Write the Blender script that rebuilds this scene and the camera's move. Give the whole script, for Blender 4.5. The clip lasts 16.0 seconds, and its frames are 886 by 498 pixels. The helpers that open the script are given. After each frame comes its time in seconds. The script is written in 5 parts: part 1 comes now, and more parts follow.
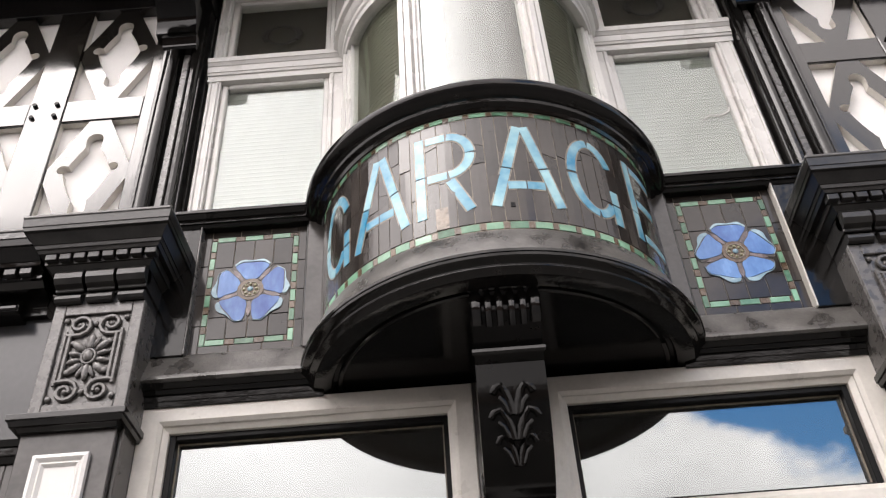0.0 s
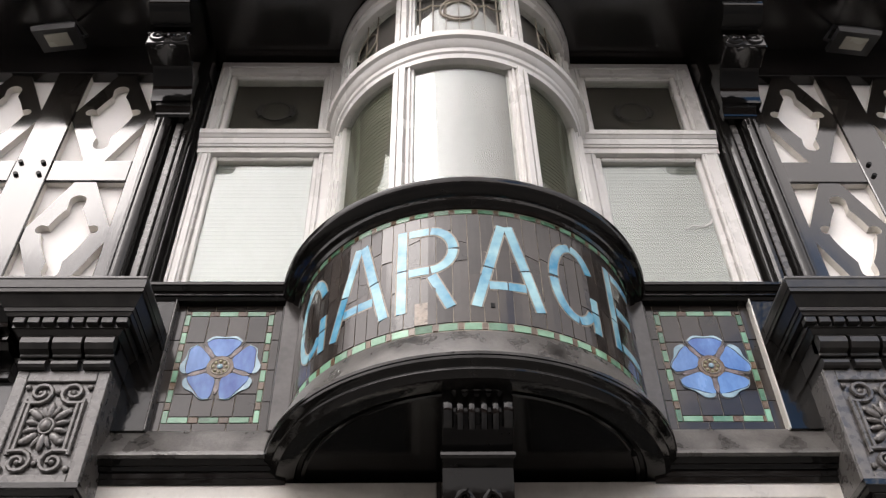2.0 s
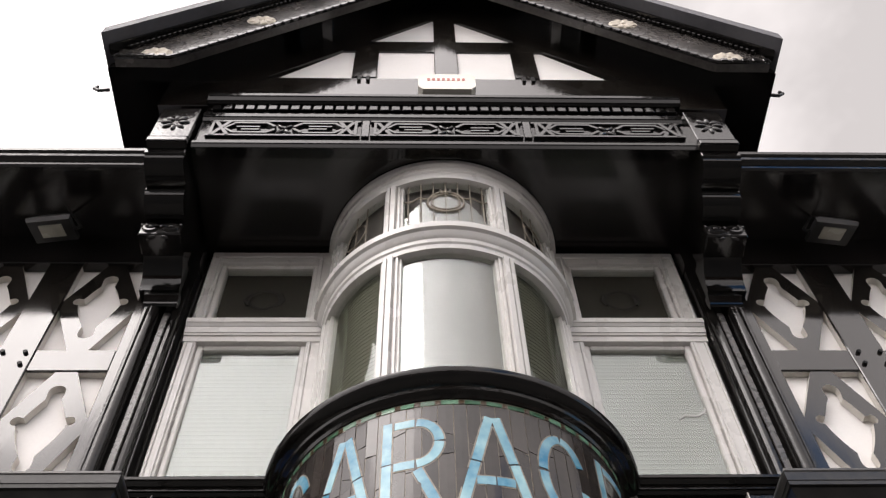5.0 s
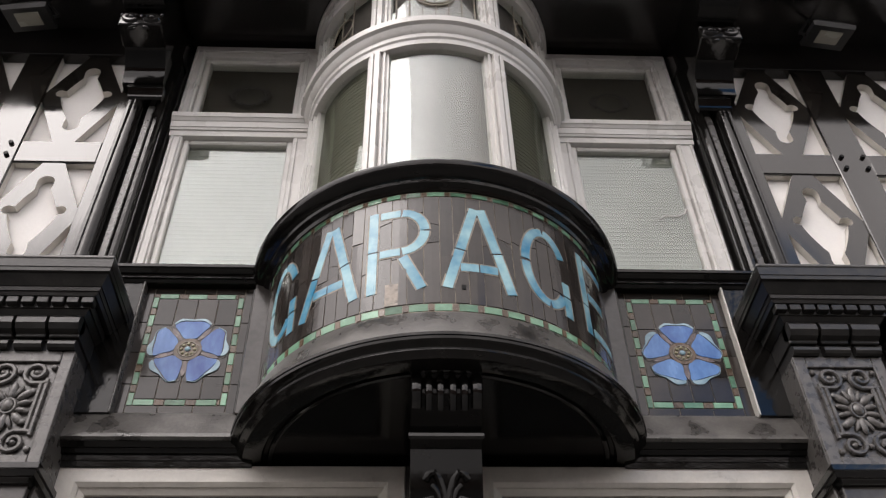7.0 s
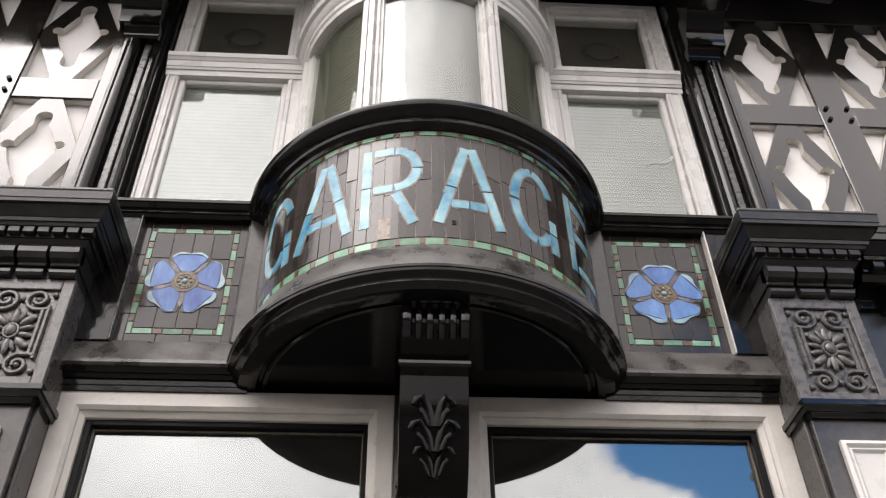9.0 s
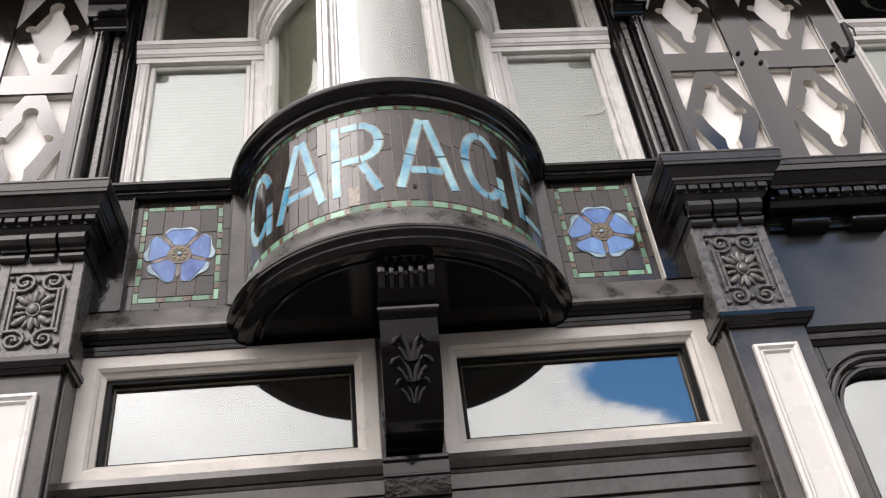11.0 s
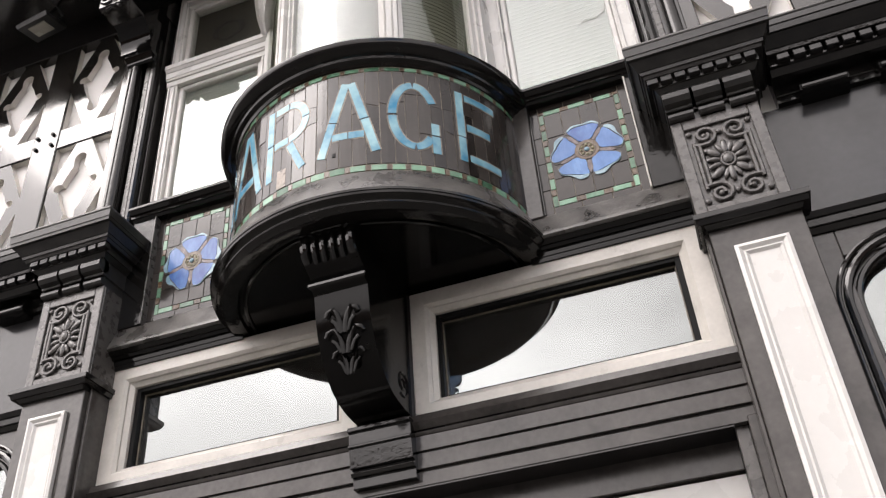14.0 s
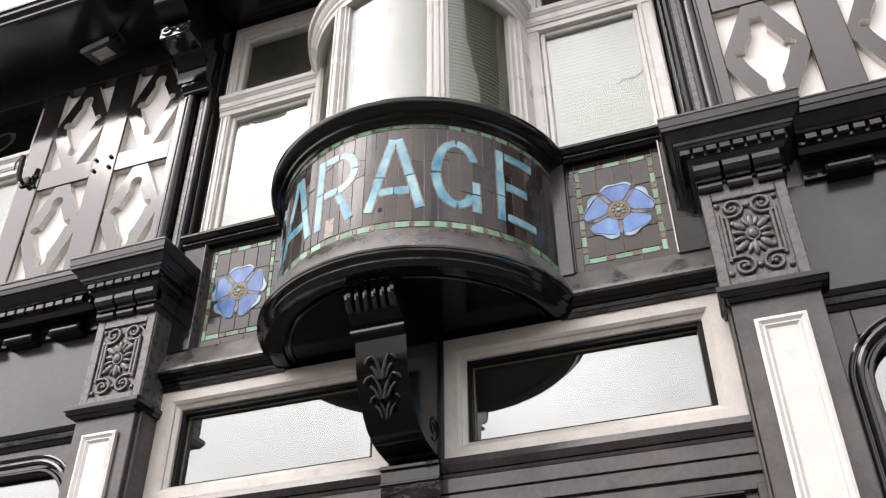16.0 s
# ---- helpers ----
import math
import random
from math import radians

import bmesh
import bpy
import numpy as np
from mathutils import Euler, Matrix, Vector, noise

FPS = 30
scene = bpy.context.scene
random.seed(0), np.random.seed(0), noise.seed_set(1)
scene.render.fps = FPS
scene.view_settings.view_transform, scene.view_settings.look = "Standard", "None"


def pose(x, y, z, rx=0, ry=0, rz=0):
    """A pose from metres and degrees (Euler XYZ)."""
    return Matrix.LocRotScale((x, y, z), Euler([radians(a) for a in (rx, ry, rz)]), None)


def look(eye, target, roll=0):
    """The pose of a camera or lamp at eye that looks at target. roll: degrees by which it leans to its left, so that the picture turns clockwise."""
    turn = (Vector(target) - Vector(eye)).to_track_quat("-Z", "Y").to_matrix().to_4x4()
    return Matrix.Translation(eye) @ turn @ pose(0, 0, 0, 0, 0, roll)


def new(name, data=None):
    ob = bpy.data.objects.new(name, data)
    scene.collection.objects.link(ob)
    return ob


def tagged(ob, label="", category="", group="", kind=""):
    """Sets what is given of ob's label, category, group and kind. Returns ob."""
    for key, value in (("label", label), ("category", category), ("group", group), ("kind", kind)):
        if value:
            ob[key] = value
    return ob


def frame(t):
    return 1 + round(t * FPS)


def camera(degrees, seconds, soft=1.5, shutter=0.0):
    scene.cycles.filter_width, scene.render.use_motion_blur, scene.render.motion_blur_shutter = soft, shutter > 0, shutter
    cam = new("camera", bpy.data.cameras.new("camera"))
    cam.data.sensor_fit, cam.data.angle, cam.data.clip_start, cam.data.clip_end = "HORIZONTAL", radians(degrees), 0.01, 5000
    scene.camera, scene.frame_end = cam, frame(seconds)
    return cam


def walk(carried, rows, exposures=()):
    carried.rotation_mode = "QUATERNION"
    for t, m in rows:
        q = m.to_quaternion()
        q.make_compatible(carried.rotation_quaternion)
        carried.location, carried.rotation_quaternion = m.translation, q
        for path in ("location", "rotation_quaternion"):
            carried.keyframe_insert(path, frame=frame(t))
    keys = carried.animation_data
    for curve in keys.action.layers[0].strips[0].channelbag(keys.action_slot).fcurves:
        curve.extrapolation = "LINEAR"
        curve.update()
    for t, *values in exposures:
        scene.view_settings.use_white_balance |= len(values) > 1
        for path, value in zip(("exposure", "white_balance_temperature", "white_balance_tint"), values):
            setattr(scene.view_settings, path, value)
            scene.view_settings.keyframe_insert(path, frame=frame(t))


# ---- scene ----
import itertools

cam = camera(52.6, 16.0, soft=1.25)
PATH = [
    (0, (-0.146, -2.652, 1.685), (-0.165, -1.109, 2.957), -4.0),
    (0.5, (-0.151, -2.667, 1.7), (-0.175, -1.124, 2.972), -3.5),
    (1, (-0.149, -2.684, 1.733), (-0.175, -1.147, 3.012), -3.7),
    (1.5, (-0.15, -2.688, 1.742), (-0.143, -1.19, 3.067), -1.5),
    (2, (-0.15, -2.688, 1.753), (-0.113, -1.251, 3.144), -1.0),
    (2.5, (-0.153, -2.697, 1.766), (-0.105, -1.345, 3.239), -1.0),
    (3, (-0.148, -2.688, 1.778), (-0.103, -1.429, 3.331), -1.0),
    (3.5, (-0.152, -2.69, 1.785), (-0.101, -1.517, 3.404), -1.7),
    (3.7, (-0.15, -2.692, 1.789), (-0.098, -1.549, 3.429), -2.0),
    (5.8, (-0.127, -2.655, 1.768), (-0.069, -1.539, 3.426), -2.3),
    (6, (-0.127, -2.65, 1.765), (-0.068, -1.469, 3.378), -2.3),
    (6.5, (-0.128, -2.636, 1.743), (-0.066, -1.316, 3.245), -1.5),
    (7, (-0.125, -2.629, 1.724), (-0.041, -1.195, 3.115), -1.6),
    (7.5, (-0.124, -2.621, 1.715), (-0.036, -1.134, 3.051), -1.3),
    (8, (-0.121, -2.618, 1.712), (-0.03, -1.112, 3.025), -1.3),
    (8.2, (-0.121, -2.599, 1.71), (-0.028, -1.101, 3.032), -1.1),
    (10.3, (-0.148, -2.966, 1.382), (0.015, -1.437, 2.661), -2.9),
    (10.5, (-0.123, -3.02, 1.369), (0.052, -1.475, 2.628), -3.6),
    (11, (-0.173, -3.036, 1.354), (0.021, -1.461, 2.571), -7.4),
    (11.5, (-0.033, -3.0, 1.31), (0.123, -1.37, 2.458), -9.1),
    (12, (0.34, -3.009, 1.318), (0.4, -1.322, 2.391), -9.0),
    (12.5, (0.616, -2.92, 1.331), (0.653, -1.2, 2.35), -7.2),
    (13, (0.801, -2.812, 1.343), (0.674, -1.143, 2.437), -7.3),
    (13.5, (0.971, -2.769, 1.346), (0.698, -1.142, 2.476), -8.3),
    (14, (1.127, -2.78, 1.355), (0.651, -1.228, 2.524), -4.7),
    (14.5, (1.179, -2.841, 1.34), (0.623, -1.317, 2.509), -4.2),
    (15, (1.152, -2.961, 1.342), (0.618, -1.425, 2.506), -3.9),
    (15.5, (1.174, -3.026, 1.384), (0.621, -1.493, 2.543), -2.7),
    (16, (1.19, -3.073, 1.422), (0.656, -1.534, 2.583), -0.6),
]
EXPOSURES = [(0, 0.57), (1.0, 0.57), (2.0, 0.48), (3.5, 0.22), (6.0, 0.13), (7.0, 0.01), (8.2, 0.28), (10.3, 0.41), (11, 0.41), (12.5, 0.45), (14.5, 0.50), (16, 0.58)]
walk(cam, [(t, look(eye, target, roll)) for t, eye, target, roll in PATH], [(t, stops, 6550, 12.5) for t, stops in EXPOSURES])

# ---- world, sun, exposure ----
SUN_AZ, SUN_EL = radians(221), radians(49)   # compass-like: from +y clockwise; hazy sun to the front and left
SUN_DIR = Vector((math.sin(SUN_AZ) * math.cos(SUN_EL), math.cos(SUN_AZ) * math.cos(SUN_EL), math.sin(SUN_EL)))


def build_world():
    w = bpy.data.worlds.new("sky")
    scene.world = w
    w.use_nodes = True
    nt = w.node_tree
    N, L = nt.nodes, nt.links
    N.clear()
    out = N.new("ShaderNodeOutputWorld")
    bg = N.new("ShaderNodeBackground")
    bg.inputs["Strength"].default_value = 1.0
    sky = N.new("ShaderNodeTexSky")
    sky.sky_type = "NISHITA"
    sky.sun_disc = False
    sky.sun_elevation, sky.sun_rotation = SUN_EL, SUN_AZ
    sky.dust_density, sky.air_density, sky.ozone_density = 0.1, 1.0, 2.0
    dim = N.new("ShaderNodeVectorMath"); dim.operation = "MULTIPLY"
    dim.inputs[1].default_value = (0.115, 0.19, 0.222)
    L.new(sky.outputs[0], dim.inputs[0])
    co = N.new("ShaderNodeTexCoord")
    mp = N.new("ShaderNodeMapping")
    mp.inputs["Location"].default_value = (0.35, 0.1, 0.0)
    mp.inputs["Scale"].default_value = (1.0, 1.0, 1.7)
    L.new(co.outputs["Generated"], mp.inputs[0])
    n = N.new("ShaderNodeTexNoise")
    n.inputs["Scale"].default_value = 4.2
    n.inputs["Detail"].default_value = 9
    n.inputs["Roughness"].default_value = 0.55
    L.new(mp.outputs[0], n.inputs["Vector"])
    # cloud cover thins out towards one side of the sky
    dt = N.new("ShaderNodeVectorMath"); dt.operation = "DOT_PRODUCT"
    dt.inputs[1].default_value = Vector((0.41, -0.77, 0.49)).normalized()
    L.new(co.outputs["Generated"], dt.inputs[0])
    up = N.new("ShaderNodeMath"); up.operation = "MAXIMUM"; up.inputs[1].default_value = 0.0
    L.new(dt.outputs["Value"], up.inputs[0])
    pk = N.new("ShaderNodeMath"); pk.operation = "POWER"; pk.inputs[1].default_value = 70.0
    L.new(up.outputs[0], pk.inputs[0])
    ms = N.new("ShaderNodeMath"); ms.operation = "MULTIPLY_ADD"
    ms.inputs[1].default_value, ms.inputs[2].default_value = -0.50, 0.25
    L.new(pk.outputs[0], ms.inputs[0])
    # and it breaks up along the street, away from the sun
    ea = N.new("ShaderNodeVectorMath"); ea.operation = "DOT_PRODUCT"
    ea.inputs[1].default_value = Vector((1.0, -0.05, 0.15)).normalized()
    L.new(co.outputs["Generated"], ea.inputs[0])
    eb = N.new("ShaderNodeMapRange"); eb.interpolation_type = "SMOOTHSTEP"
    eb.inputs["From Min"].default_value, eb.inputs["From Max"].default_value = 0.56, 0.92
    eb.inputs["To Min"].default_value, eb.inputs["To Max"].default_value = 0.0, -0.16
    L.new(ea.outputs["Value"], eb.inputs[0])
    ec = N.new("ShaderNodeMath"); ec.operation = "ADD"
    L.new(ms.outputs[0], ec.inputs[0]); L.new(eb.outputs[0], ec.inputs[1])
    ad = N.new("ShaderNodeMath"); ad.operation = "ADD"
    L.new(n.outputs[0], ad.inputs[0]); L.new(ec.outputs[0], ad.inputs[1])
    cr = N.new("ShaderNodeMapRange")
    cr.interpolation_type = "SMOOTHSTEP"
    cr.inputs["From Min"].default_value, cr.inputs["From Max"].default_value = 0.43, 0.55
    L.new(ad.outputs[0], cr.inputs[0])
    # cloud brightness, with the veil round the hidden sun
    n2 = N.new("ShaderNodeTexNoise")
    n2.inputs["Scale"].default_value = 3.4
    n2.inputs["Detail"].default_value = 5
    L.new(mp.outputs[0], n2.inputs["Vector"])
    b = N.new("ShaderNodeMapRange")
    b.inputs["From Min"].default_value, b.inputs["From Max"].default_value = 0.36, 0.64
    b.inputs["To Min"].default_value, b.inputs["To Max"].default_value = 1.35, 2.3
    L.new(n2.outputs[0], b.inputs[0])
    ds = N.new("ShaderNodeVectorMath"); ds.operation = "DOT_PRODUCT"
    ds.inputs[1].default_value = SUN_DIR
    L.new(co.outputs["Generated"], ds.inputs[0])
    mx = N.new("ShaderNodeMath"); mx.operation = "MAXIMUM"; mx.inputs[1].default_value = 0.0
    L.new(ds.outputs["Value"], mx.inputs[0])
    pw = N.new("ShaderNodeMath"); pw.operation = "POWER"; pw.inputs[1].default_value = 11.0
    L.new(mx.outputs[0], pw.inputs[0])
    gl = N.new("ShaderNodeMath"); gl.operation = "MULTIPLY_ADD"
    gl.inputs[1].default_value = 3.3
    L.new(pw.outputs[0], gl.inputs[0]); L.new(b.outputs[0], gl.inputs[2])
    # the cloud is brighter on the sun's side of the sky
    dh = N.new("ShaderNodeVectorMath"); dh.operation = "DOT_PRODUCT"
    dh.inputs[1].default_value = Vector((SUN_DIR.x, SUN_DIR.y, 0)).normalized()
    L.new(co.outputs["Generated"], dh.inputs[0])
    sd = N.new("ShaderNodeMapRange"); sd.interpolation_type = "SMOOTHSTEP"
    sd.inputs["From Min"].default_value, sd.inputs["From Max"].default_value = -0.40, 0.40
    sd.inputs["To Min"].default_value, sd.inputs["To Max"].default_value = 0.44, 1.0
    L.new(dh.outputs["Value"], sd.inputs[0])
    fl_ = N.new("ShaderNodeMath"); fl_.operation = "MULTIPLY"
    L.new(gl.outputs[0], fl_.inputs[0]); L.new(sd.outputs[0], fl_.inputs[1])
    cl = N.new("ShaderNodeVectorMath"); cl.operation = "SCALE"
    cl.inputs[0].default_value = (1.03, 0.978, 0.962)
    L.new(fl_.outputs[0], cl.inputs["Scale"])
    mix = N.new("ShaderNodeMix"); mix.data_type = "RGBA"
    L.new(cr.outputs[0], mix.inputs["Factor"])
    L.new(dim.outputs[0], mix.inputs["A"]); L.new(cl.outputs[0], mix.inputs["B"])
    L.new(mix.outputs["Result"], bg.inputs["Color"])
    L.new(bg.outputs[0], out.inputs[0])


build_world()
sun_data = bpy.data.lights.new("sun", "SUN")
sun_data.energy, sun_data.angle, sun_data.color = 0.6, radians(24), (1.0, 0.95, 0.90)
sun = new("sun", sun_data)
sun.matrix_world = look(SUN_DIR * 30, (0, 0, 0))


# ---- materials ----
def mat(name, base, rough=0.5, metal=0.0, var=0.25, scale=6.0, grain=60.0, bump=0.15, spec=0.5, rand=0.0,
        second=None, coat=0.0, rvar=0.12, stretch=(1, 1, 1), dist=0.004, span=(0.4, 0.95)):
    m = bpy.data.materials.new(name)
    m.use_nodes = True
    nt = m.node_tree
    N, L = nt.nodes, nt.links
    p = N["Principled BSDF"]
    co = N.new("ShaderNodeTexCoord")
    mp = N.new("ShaderNodeMapping")
    mp.inputs["Scale"].default_value = stretch
    L.new(co.outputs["Object"], mp.inputs[0])
    a = N.new("ShaderNodeTexNoise"); a.inputs["Scale"].default_value = scale; a.inputs["Detail"].default_value = 5
    g = N.new("ShaderNodeTexNoise"); g.inputs["Scale"].default_value = grain; g.inputs["Detail"].default_value = 4
    L.new(mp.outputs[0], a.inputs["Vector"]); L.new(mp.outputs[0], g.inputs["Vector"])
    s = N.new("ShaderNodeMath"); s.operation = "MULTIPLY_ADD"; s.inputs[1].default_value = 0.35
    L.new(g.outputs[0], s.inputs[0]); L.new(a.outputs[0], s.inputs[2])
    src = s.outputs[0]
    if rand:
        oi = N.new("ShaderNodeObjectInfo")
        r = N.new("ShaderNodeMath"); r.operation = "MULTIPLY_ADD"; r.inputs[1].default_value = rand
        L.new(oi.outputs["Random"], r.inputs[0]); L.new(src, r.inputs[2])
        src = r.outputs[0]
    mr = N.new("ShaderNodeMapRange")
    mr.inputs["From Min"].default_value, mr.inputs["From Max"].default_value = span[0], span[1] + rand
    L.new(src, mr.inputs[0])
    mx = N.new("ShaderNodeMix"); mx.data_type = "RGBA"
    lo = [c * (1 - var) for c in base]
    hi = second or [min(1, c * (1 + var)) for c in base]
    mx.inputs["A"].default_value, mx.inputs["B"].default_value = (*lo, 1), (*hi, 1)
    L.new(mr.outputs[0], mx.inputs["Factor"]); L.new(mx.outputs["Result"], p.inputs["Base Color"])
    rr = N.new("ShaderNodeMapRange")
    rr.inputs["To Min"].default_value, rr.inputs["To Max"].default_value = max(0.02, rough - rvar), rough + rvar
    rr.inputs["From Min"].default_value, rr.inputs["From Max"].default_value = 0.3, 0.7
    L.new(a.outputs[0], rr.inputs[0]); L.new(rr.outputs[0], p.inputs["Roughness"])
    p.inputs["Metallic"].default_value = metal
    p.inputs["Specular IOR Level"].default_value = spec
    p.inputs["Coat Weight"].default_value = coat
    p.inputs["Coat Roughness"].default_value = 0.12
    if bump:
        bp = N.new("ShaderNodeBump"); bp.inputs["Strength"].default_value = bump; bp.inputs["Distance"].default_value = dist
        L.new(s.outputs[0], bp.inputs["Height"]); L.new(bp.outputs[0], p.inputs["Normal"])
    return m


def glass_mat(name, mirror, tint=(0.8, 0.84, 0.82), wave=0.0, haze=0.0):
    m = bpy.data.materials.new(name)
    m.use_nodes = True
    nt = m.node_tree
    N, L = nt.nodes, nt.links
    N.clear()
    out = N.new("ShaderNodeOutputMaterial")
    gl = N.new("ShaderNodeBsdfGlossy"); gl.inputs["Roughness"].default_value = 0.0
    gl.inputs["Color"].default_value = (0.94, 0.985, 0.99, 1)
    tr = N.new("ShaderNodeBsdfTransparent"); tr.inputs["Color"].default_value = (*tint, 1)
    mx = N.new("ShaderNodeMixShader"); mx.inputs[0].default_value = mirror
    L.new(tr.outputs[0], mx.inputs[1]); L.new(gl.outputs[0], mx.inputs[2]); L.new(mx.outputs[0], out.inputs[0])
    if haze:
        # weak grey-brown diffuse: a painted haze that lifts the dark reflections
        df = N.new("ShaderNodeBsdfDiffuse"); df.inputs["Color"].default_value = (0.46, 0.42, 0.37, 1)
        m2 = N.new("ShaderNodeMixShader"); m2.inputs[0].default_value = haze
        L.new(mx.outputs[0], m2.inputs[1]); L.new(df.outputs[0], m2.inputs[2]); L.new(m2.outputs[0], out.inputs[0])
    if wave:
        co = N.new("ShaderNodeTexCoord")
        n = N.new("ShaderNodeTexNoise"); n.inputs["Scale"].default_value = 3.0
        L.new(co.outputs["Object"], n.inputs["Vector"])
        bp = N.new("ShaderNodeBump"); bp.inputs["Strength"].default_value = wave; bp.inputs["Distance"].default_value = 0.02
        L.new(n.outputs[0], bp.inputs["Height"]); L.new(bp.outputs[0], gl.inputs["Normal"])
    return m


BLACK = mat("black_gloss_paint", (0.005, 0.005, 0.005), 0.08, var=0.4, scale=15, grain=75, bump=0.30, second=(0.012, 0.011, 0.010), rvar=0.05, spec=0.5)
DULL = mat("dulled_black_paint", (0.010, 0.0095, 0.009), 0.34, var=0.4, scale=15, grain=75, bump=0.35, second=(0.026, 0.024, 0.022), rvar=0.06, spec=0.5)
SATIN = mat("black_satin_paint", (0.040, 0.036, 0.034), 0.20, var=0.35, scale=5, grain=46, bump=0.16, second=(0.078, 0.071, 0.066), rvar=0.06)
FASCIA = mat("black_fascia_paint", (0.030, 0.030, 0.031), 0.19, var=0.35, scale=3, grain=30, bump=0.06, second=(0.044, 0.044, 0.046), rvar=0.03)
# BLACK darkened and dulled: shade under ledges, corbels and gable is in the colour
JET = mat("shaded_gloss_black", (0.0030, 0.0030, 0.0030), 0.09, var=0.4, scale=14, grain=70, bump=0.14, second=(0.007, 0.0065, 0.006), spec=0.30, rvar=0.04)
# darkest copy of the black: the shade below the bay is painted in
SHADED = mat("bay_shade_black", (0.0028, 0.0027, 0.0026), 0.13, var=0.4, scale=14, grain=70, bump=0.14, second=(0.006, 0.0055, 0.005), spec=0.17, rvar=0.05)
MATTE = mat("flat_black_paint", (0.005, 0.0045, 0.0045), 0.18, var=0.4, scale=3, grain=30, bump=0.15, second=(0.015, 0.013, 0.012), spec=0.55, rvar=0.08)
WEATHERED = mat("weathered_grey_paint", (0.020, 0.018, 0.017), 0.32, var=0.5, scale=10, grain=95, bump=0.6, second=(0.125, 0.118, 0.110), spec=0.5)
CRAZED = mat("crazed_black_paint", (0.0035, 0.0034, 0.0033), 0.075, var=0.4, scale=18, grain=80, bump=0.36, second=(0.011, 0.010, 0.009), rvar=0.04, spec=0.32)
TIMBER = mat("black_stained_timber", (0.006, 0.0055, 0.005), 0.09, var=0.4, scale=5, grain=30, bump=0.16, second=(0.022, 0.019, 0.016), rvar=0.04, spec=0.72, stretch=(1.0, 1.0, 0.25))
WORN = mat("weathered_black_paint", (0.052, 0.048, 0.045), 0.30, var=0.35, scale=28, grain=120, bump=0.35, second=(0.105, 0.098, 0.092), spec=0.6)
WHITE = mat("white_gloss_paint", (0.58, 0.568, 0.545), 0.30, var=0.05, scale=5, grain=50, bump=0.12)
CREAM = mat("aged_white_paint", (0.56, 0.535, 0.49), 0.36, var=0.14, scale=8, grain=70, bump=0.22)
PLASTER = mat("white_painted_plaster", (0.74, 0.722, 0.70), 0.75, var=0.06, scale=4, grain=80, bump=0.3)
LEAD = mat("lead_came", (0.15, 0.13, 0.105), 0.45, metal=0.15, var=0.4, scale=30, grain=120, bump=0.25, second=(0.30, 0.26, 0.20))
TILE = mat("dark_grey_glass_tile", (0.014, 0.012, 0.011), 0.13, var=0.4, scale=9, grain=60, bump=0.12, rand=0.9, second=(0.052, 0.044, 0.039), spec=0.42, rvar=0.05)
PATCHED = mat("mended_buff_tile", (0.12, 0.09, 0.065), 0.35, var=0.5, scale=60, grain=140, bump=0.3, second=(0.34, 0.28, 0.22))
MAUVE = mat("mauve_glass_sliver", (0.10, 0.075, 0.075), 0.25, var=0.3, scale=20, grain=80, bump=0.1, second=(0.20, 0.16, 0.155))
# bargeboard black raised to grey: the sky's sheen is in the colour
BARGE = mat("bargeboard_sheen_grey", (0.042, 0.039, 0.037), 0.24, var=0.35, scale=5, grain=50, bump=0.2, second=(0.10, 0.092, 0.086), rvar=0.06)
GREEN = mat("green_glass_tile", (0.035, 0.12, 0.055), 0.16, var=0.5, scale=25, grain=90, bump=0.1, rand=1.1, second=(0.26, 0.48, 0.33))
BROWN = mat("brown_glass_tile", (0.07, 0.045, 0.028), 0.25, var=0.4, scale=25, grain=90, bump=0.1, rand=0.6, second=(0.15, 0.10, 0.06))
AZURE = mat("sky_blue_opal_glass", (0.014, 0.19, 0.35), 0.16, var=0.1, scale=8, grain=40, bump=0.06, spec=0.35, rand=0.24, second=(0.38, 0.60, 0.62), span=(0.50, 0.90))
COBALT = mat("cobalt_blue_glass", (0.014, 0.036, 0.25), 0.2, var=0.2, scale=11, grain=70, bump=0.06, rand=0.42, second=(0.15, 0.30, 0.60), span=(0.44, 0.78), stretch=(1.0, 1.0, 0.45), spec=0.4)
OPAL = mat("pale_opal_glass", (0.14, 0.27, 0.36), 0.2, var=0.2, scale=20, grain=60, bump=0.06, rand=0.3, second=(0.40, 0.54, 0.60))
GOLD = mat("amber_glass_bead", (0.20, 0.17, 0.08), 0.2, var=0.4, scale=60, grain=120, bump=0.05, second=(0.36, 0.34, 0.22))
STONE = mat("old_plaster_rosette", (0.55, 0.50, 0.42), 0.7, var=0.2, scale=20, grain=90, bump=0.4)
FLASH = mat("lead_flashing", (0.045, 0.044, 0.043), 0.38, var=0.3, scale=10, grain=60, bump=0.3, second=(0.10, 0.096, 0.092))
OLIVE = mat("olive_blind_cloth", (0.105, 0.105, 0.075), 0.7, var=0.12, scale=6, grain=60, bump=0.1)
BLIND = mat("pale_blind_fabric", (0.215, 0.225, 0.205), 0.7, var=0.04, scale=3, grain=12, bump=0.0)
# near-black wall colour holds the dimness of the unlit rooms
DARKROOM = mat("dim_room_tone", (0.035, 0.032, 0.03), 0.8, var=0.3, scale=2, grain=20, bump=0.1)
# mottled grey painted for the clouds reflected in the oriel's panes
PANEGREY = mat("pane_reflection_grey", (0.15, 0.135, 0.132), 0.8, var=0.22, scale=3, grain=9, bump=0.0)
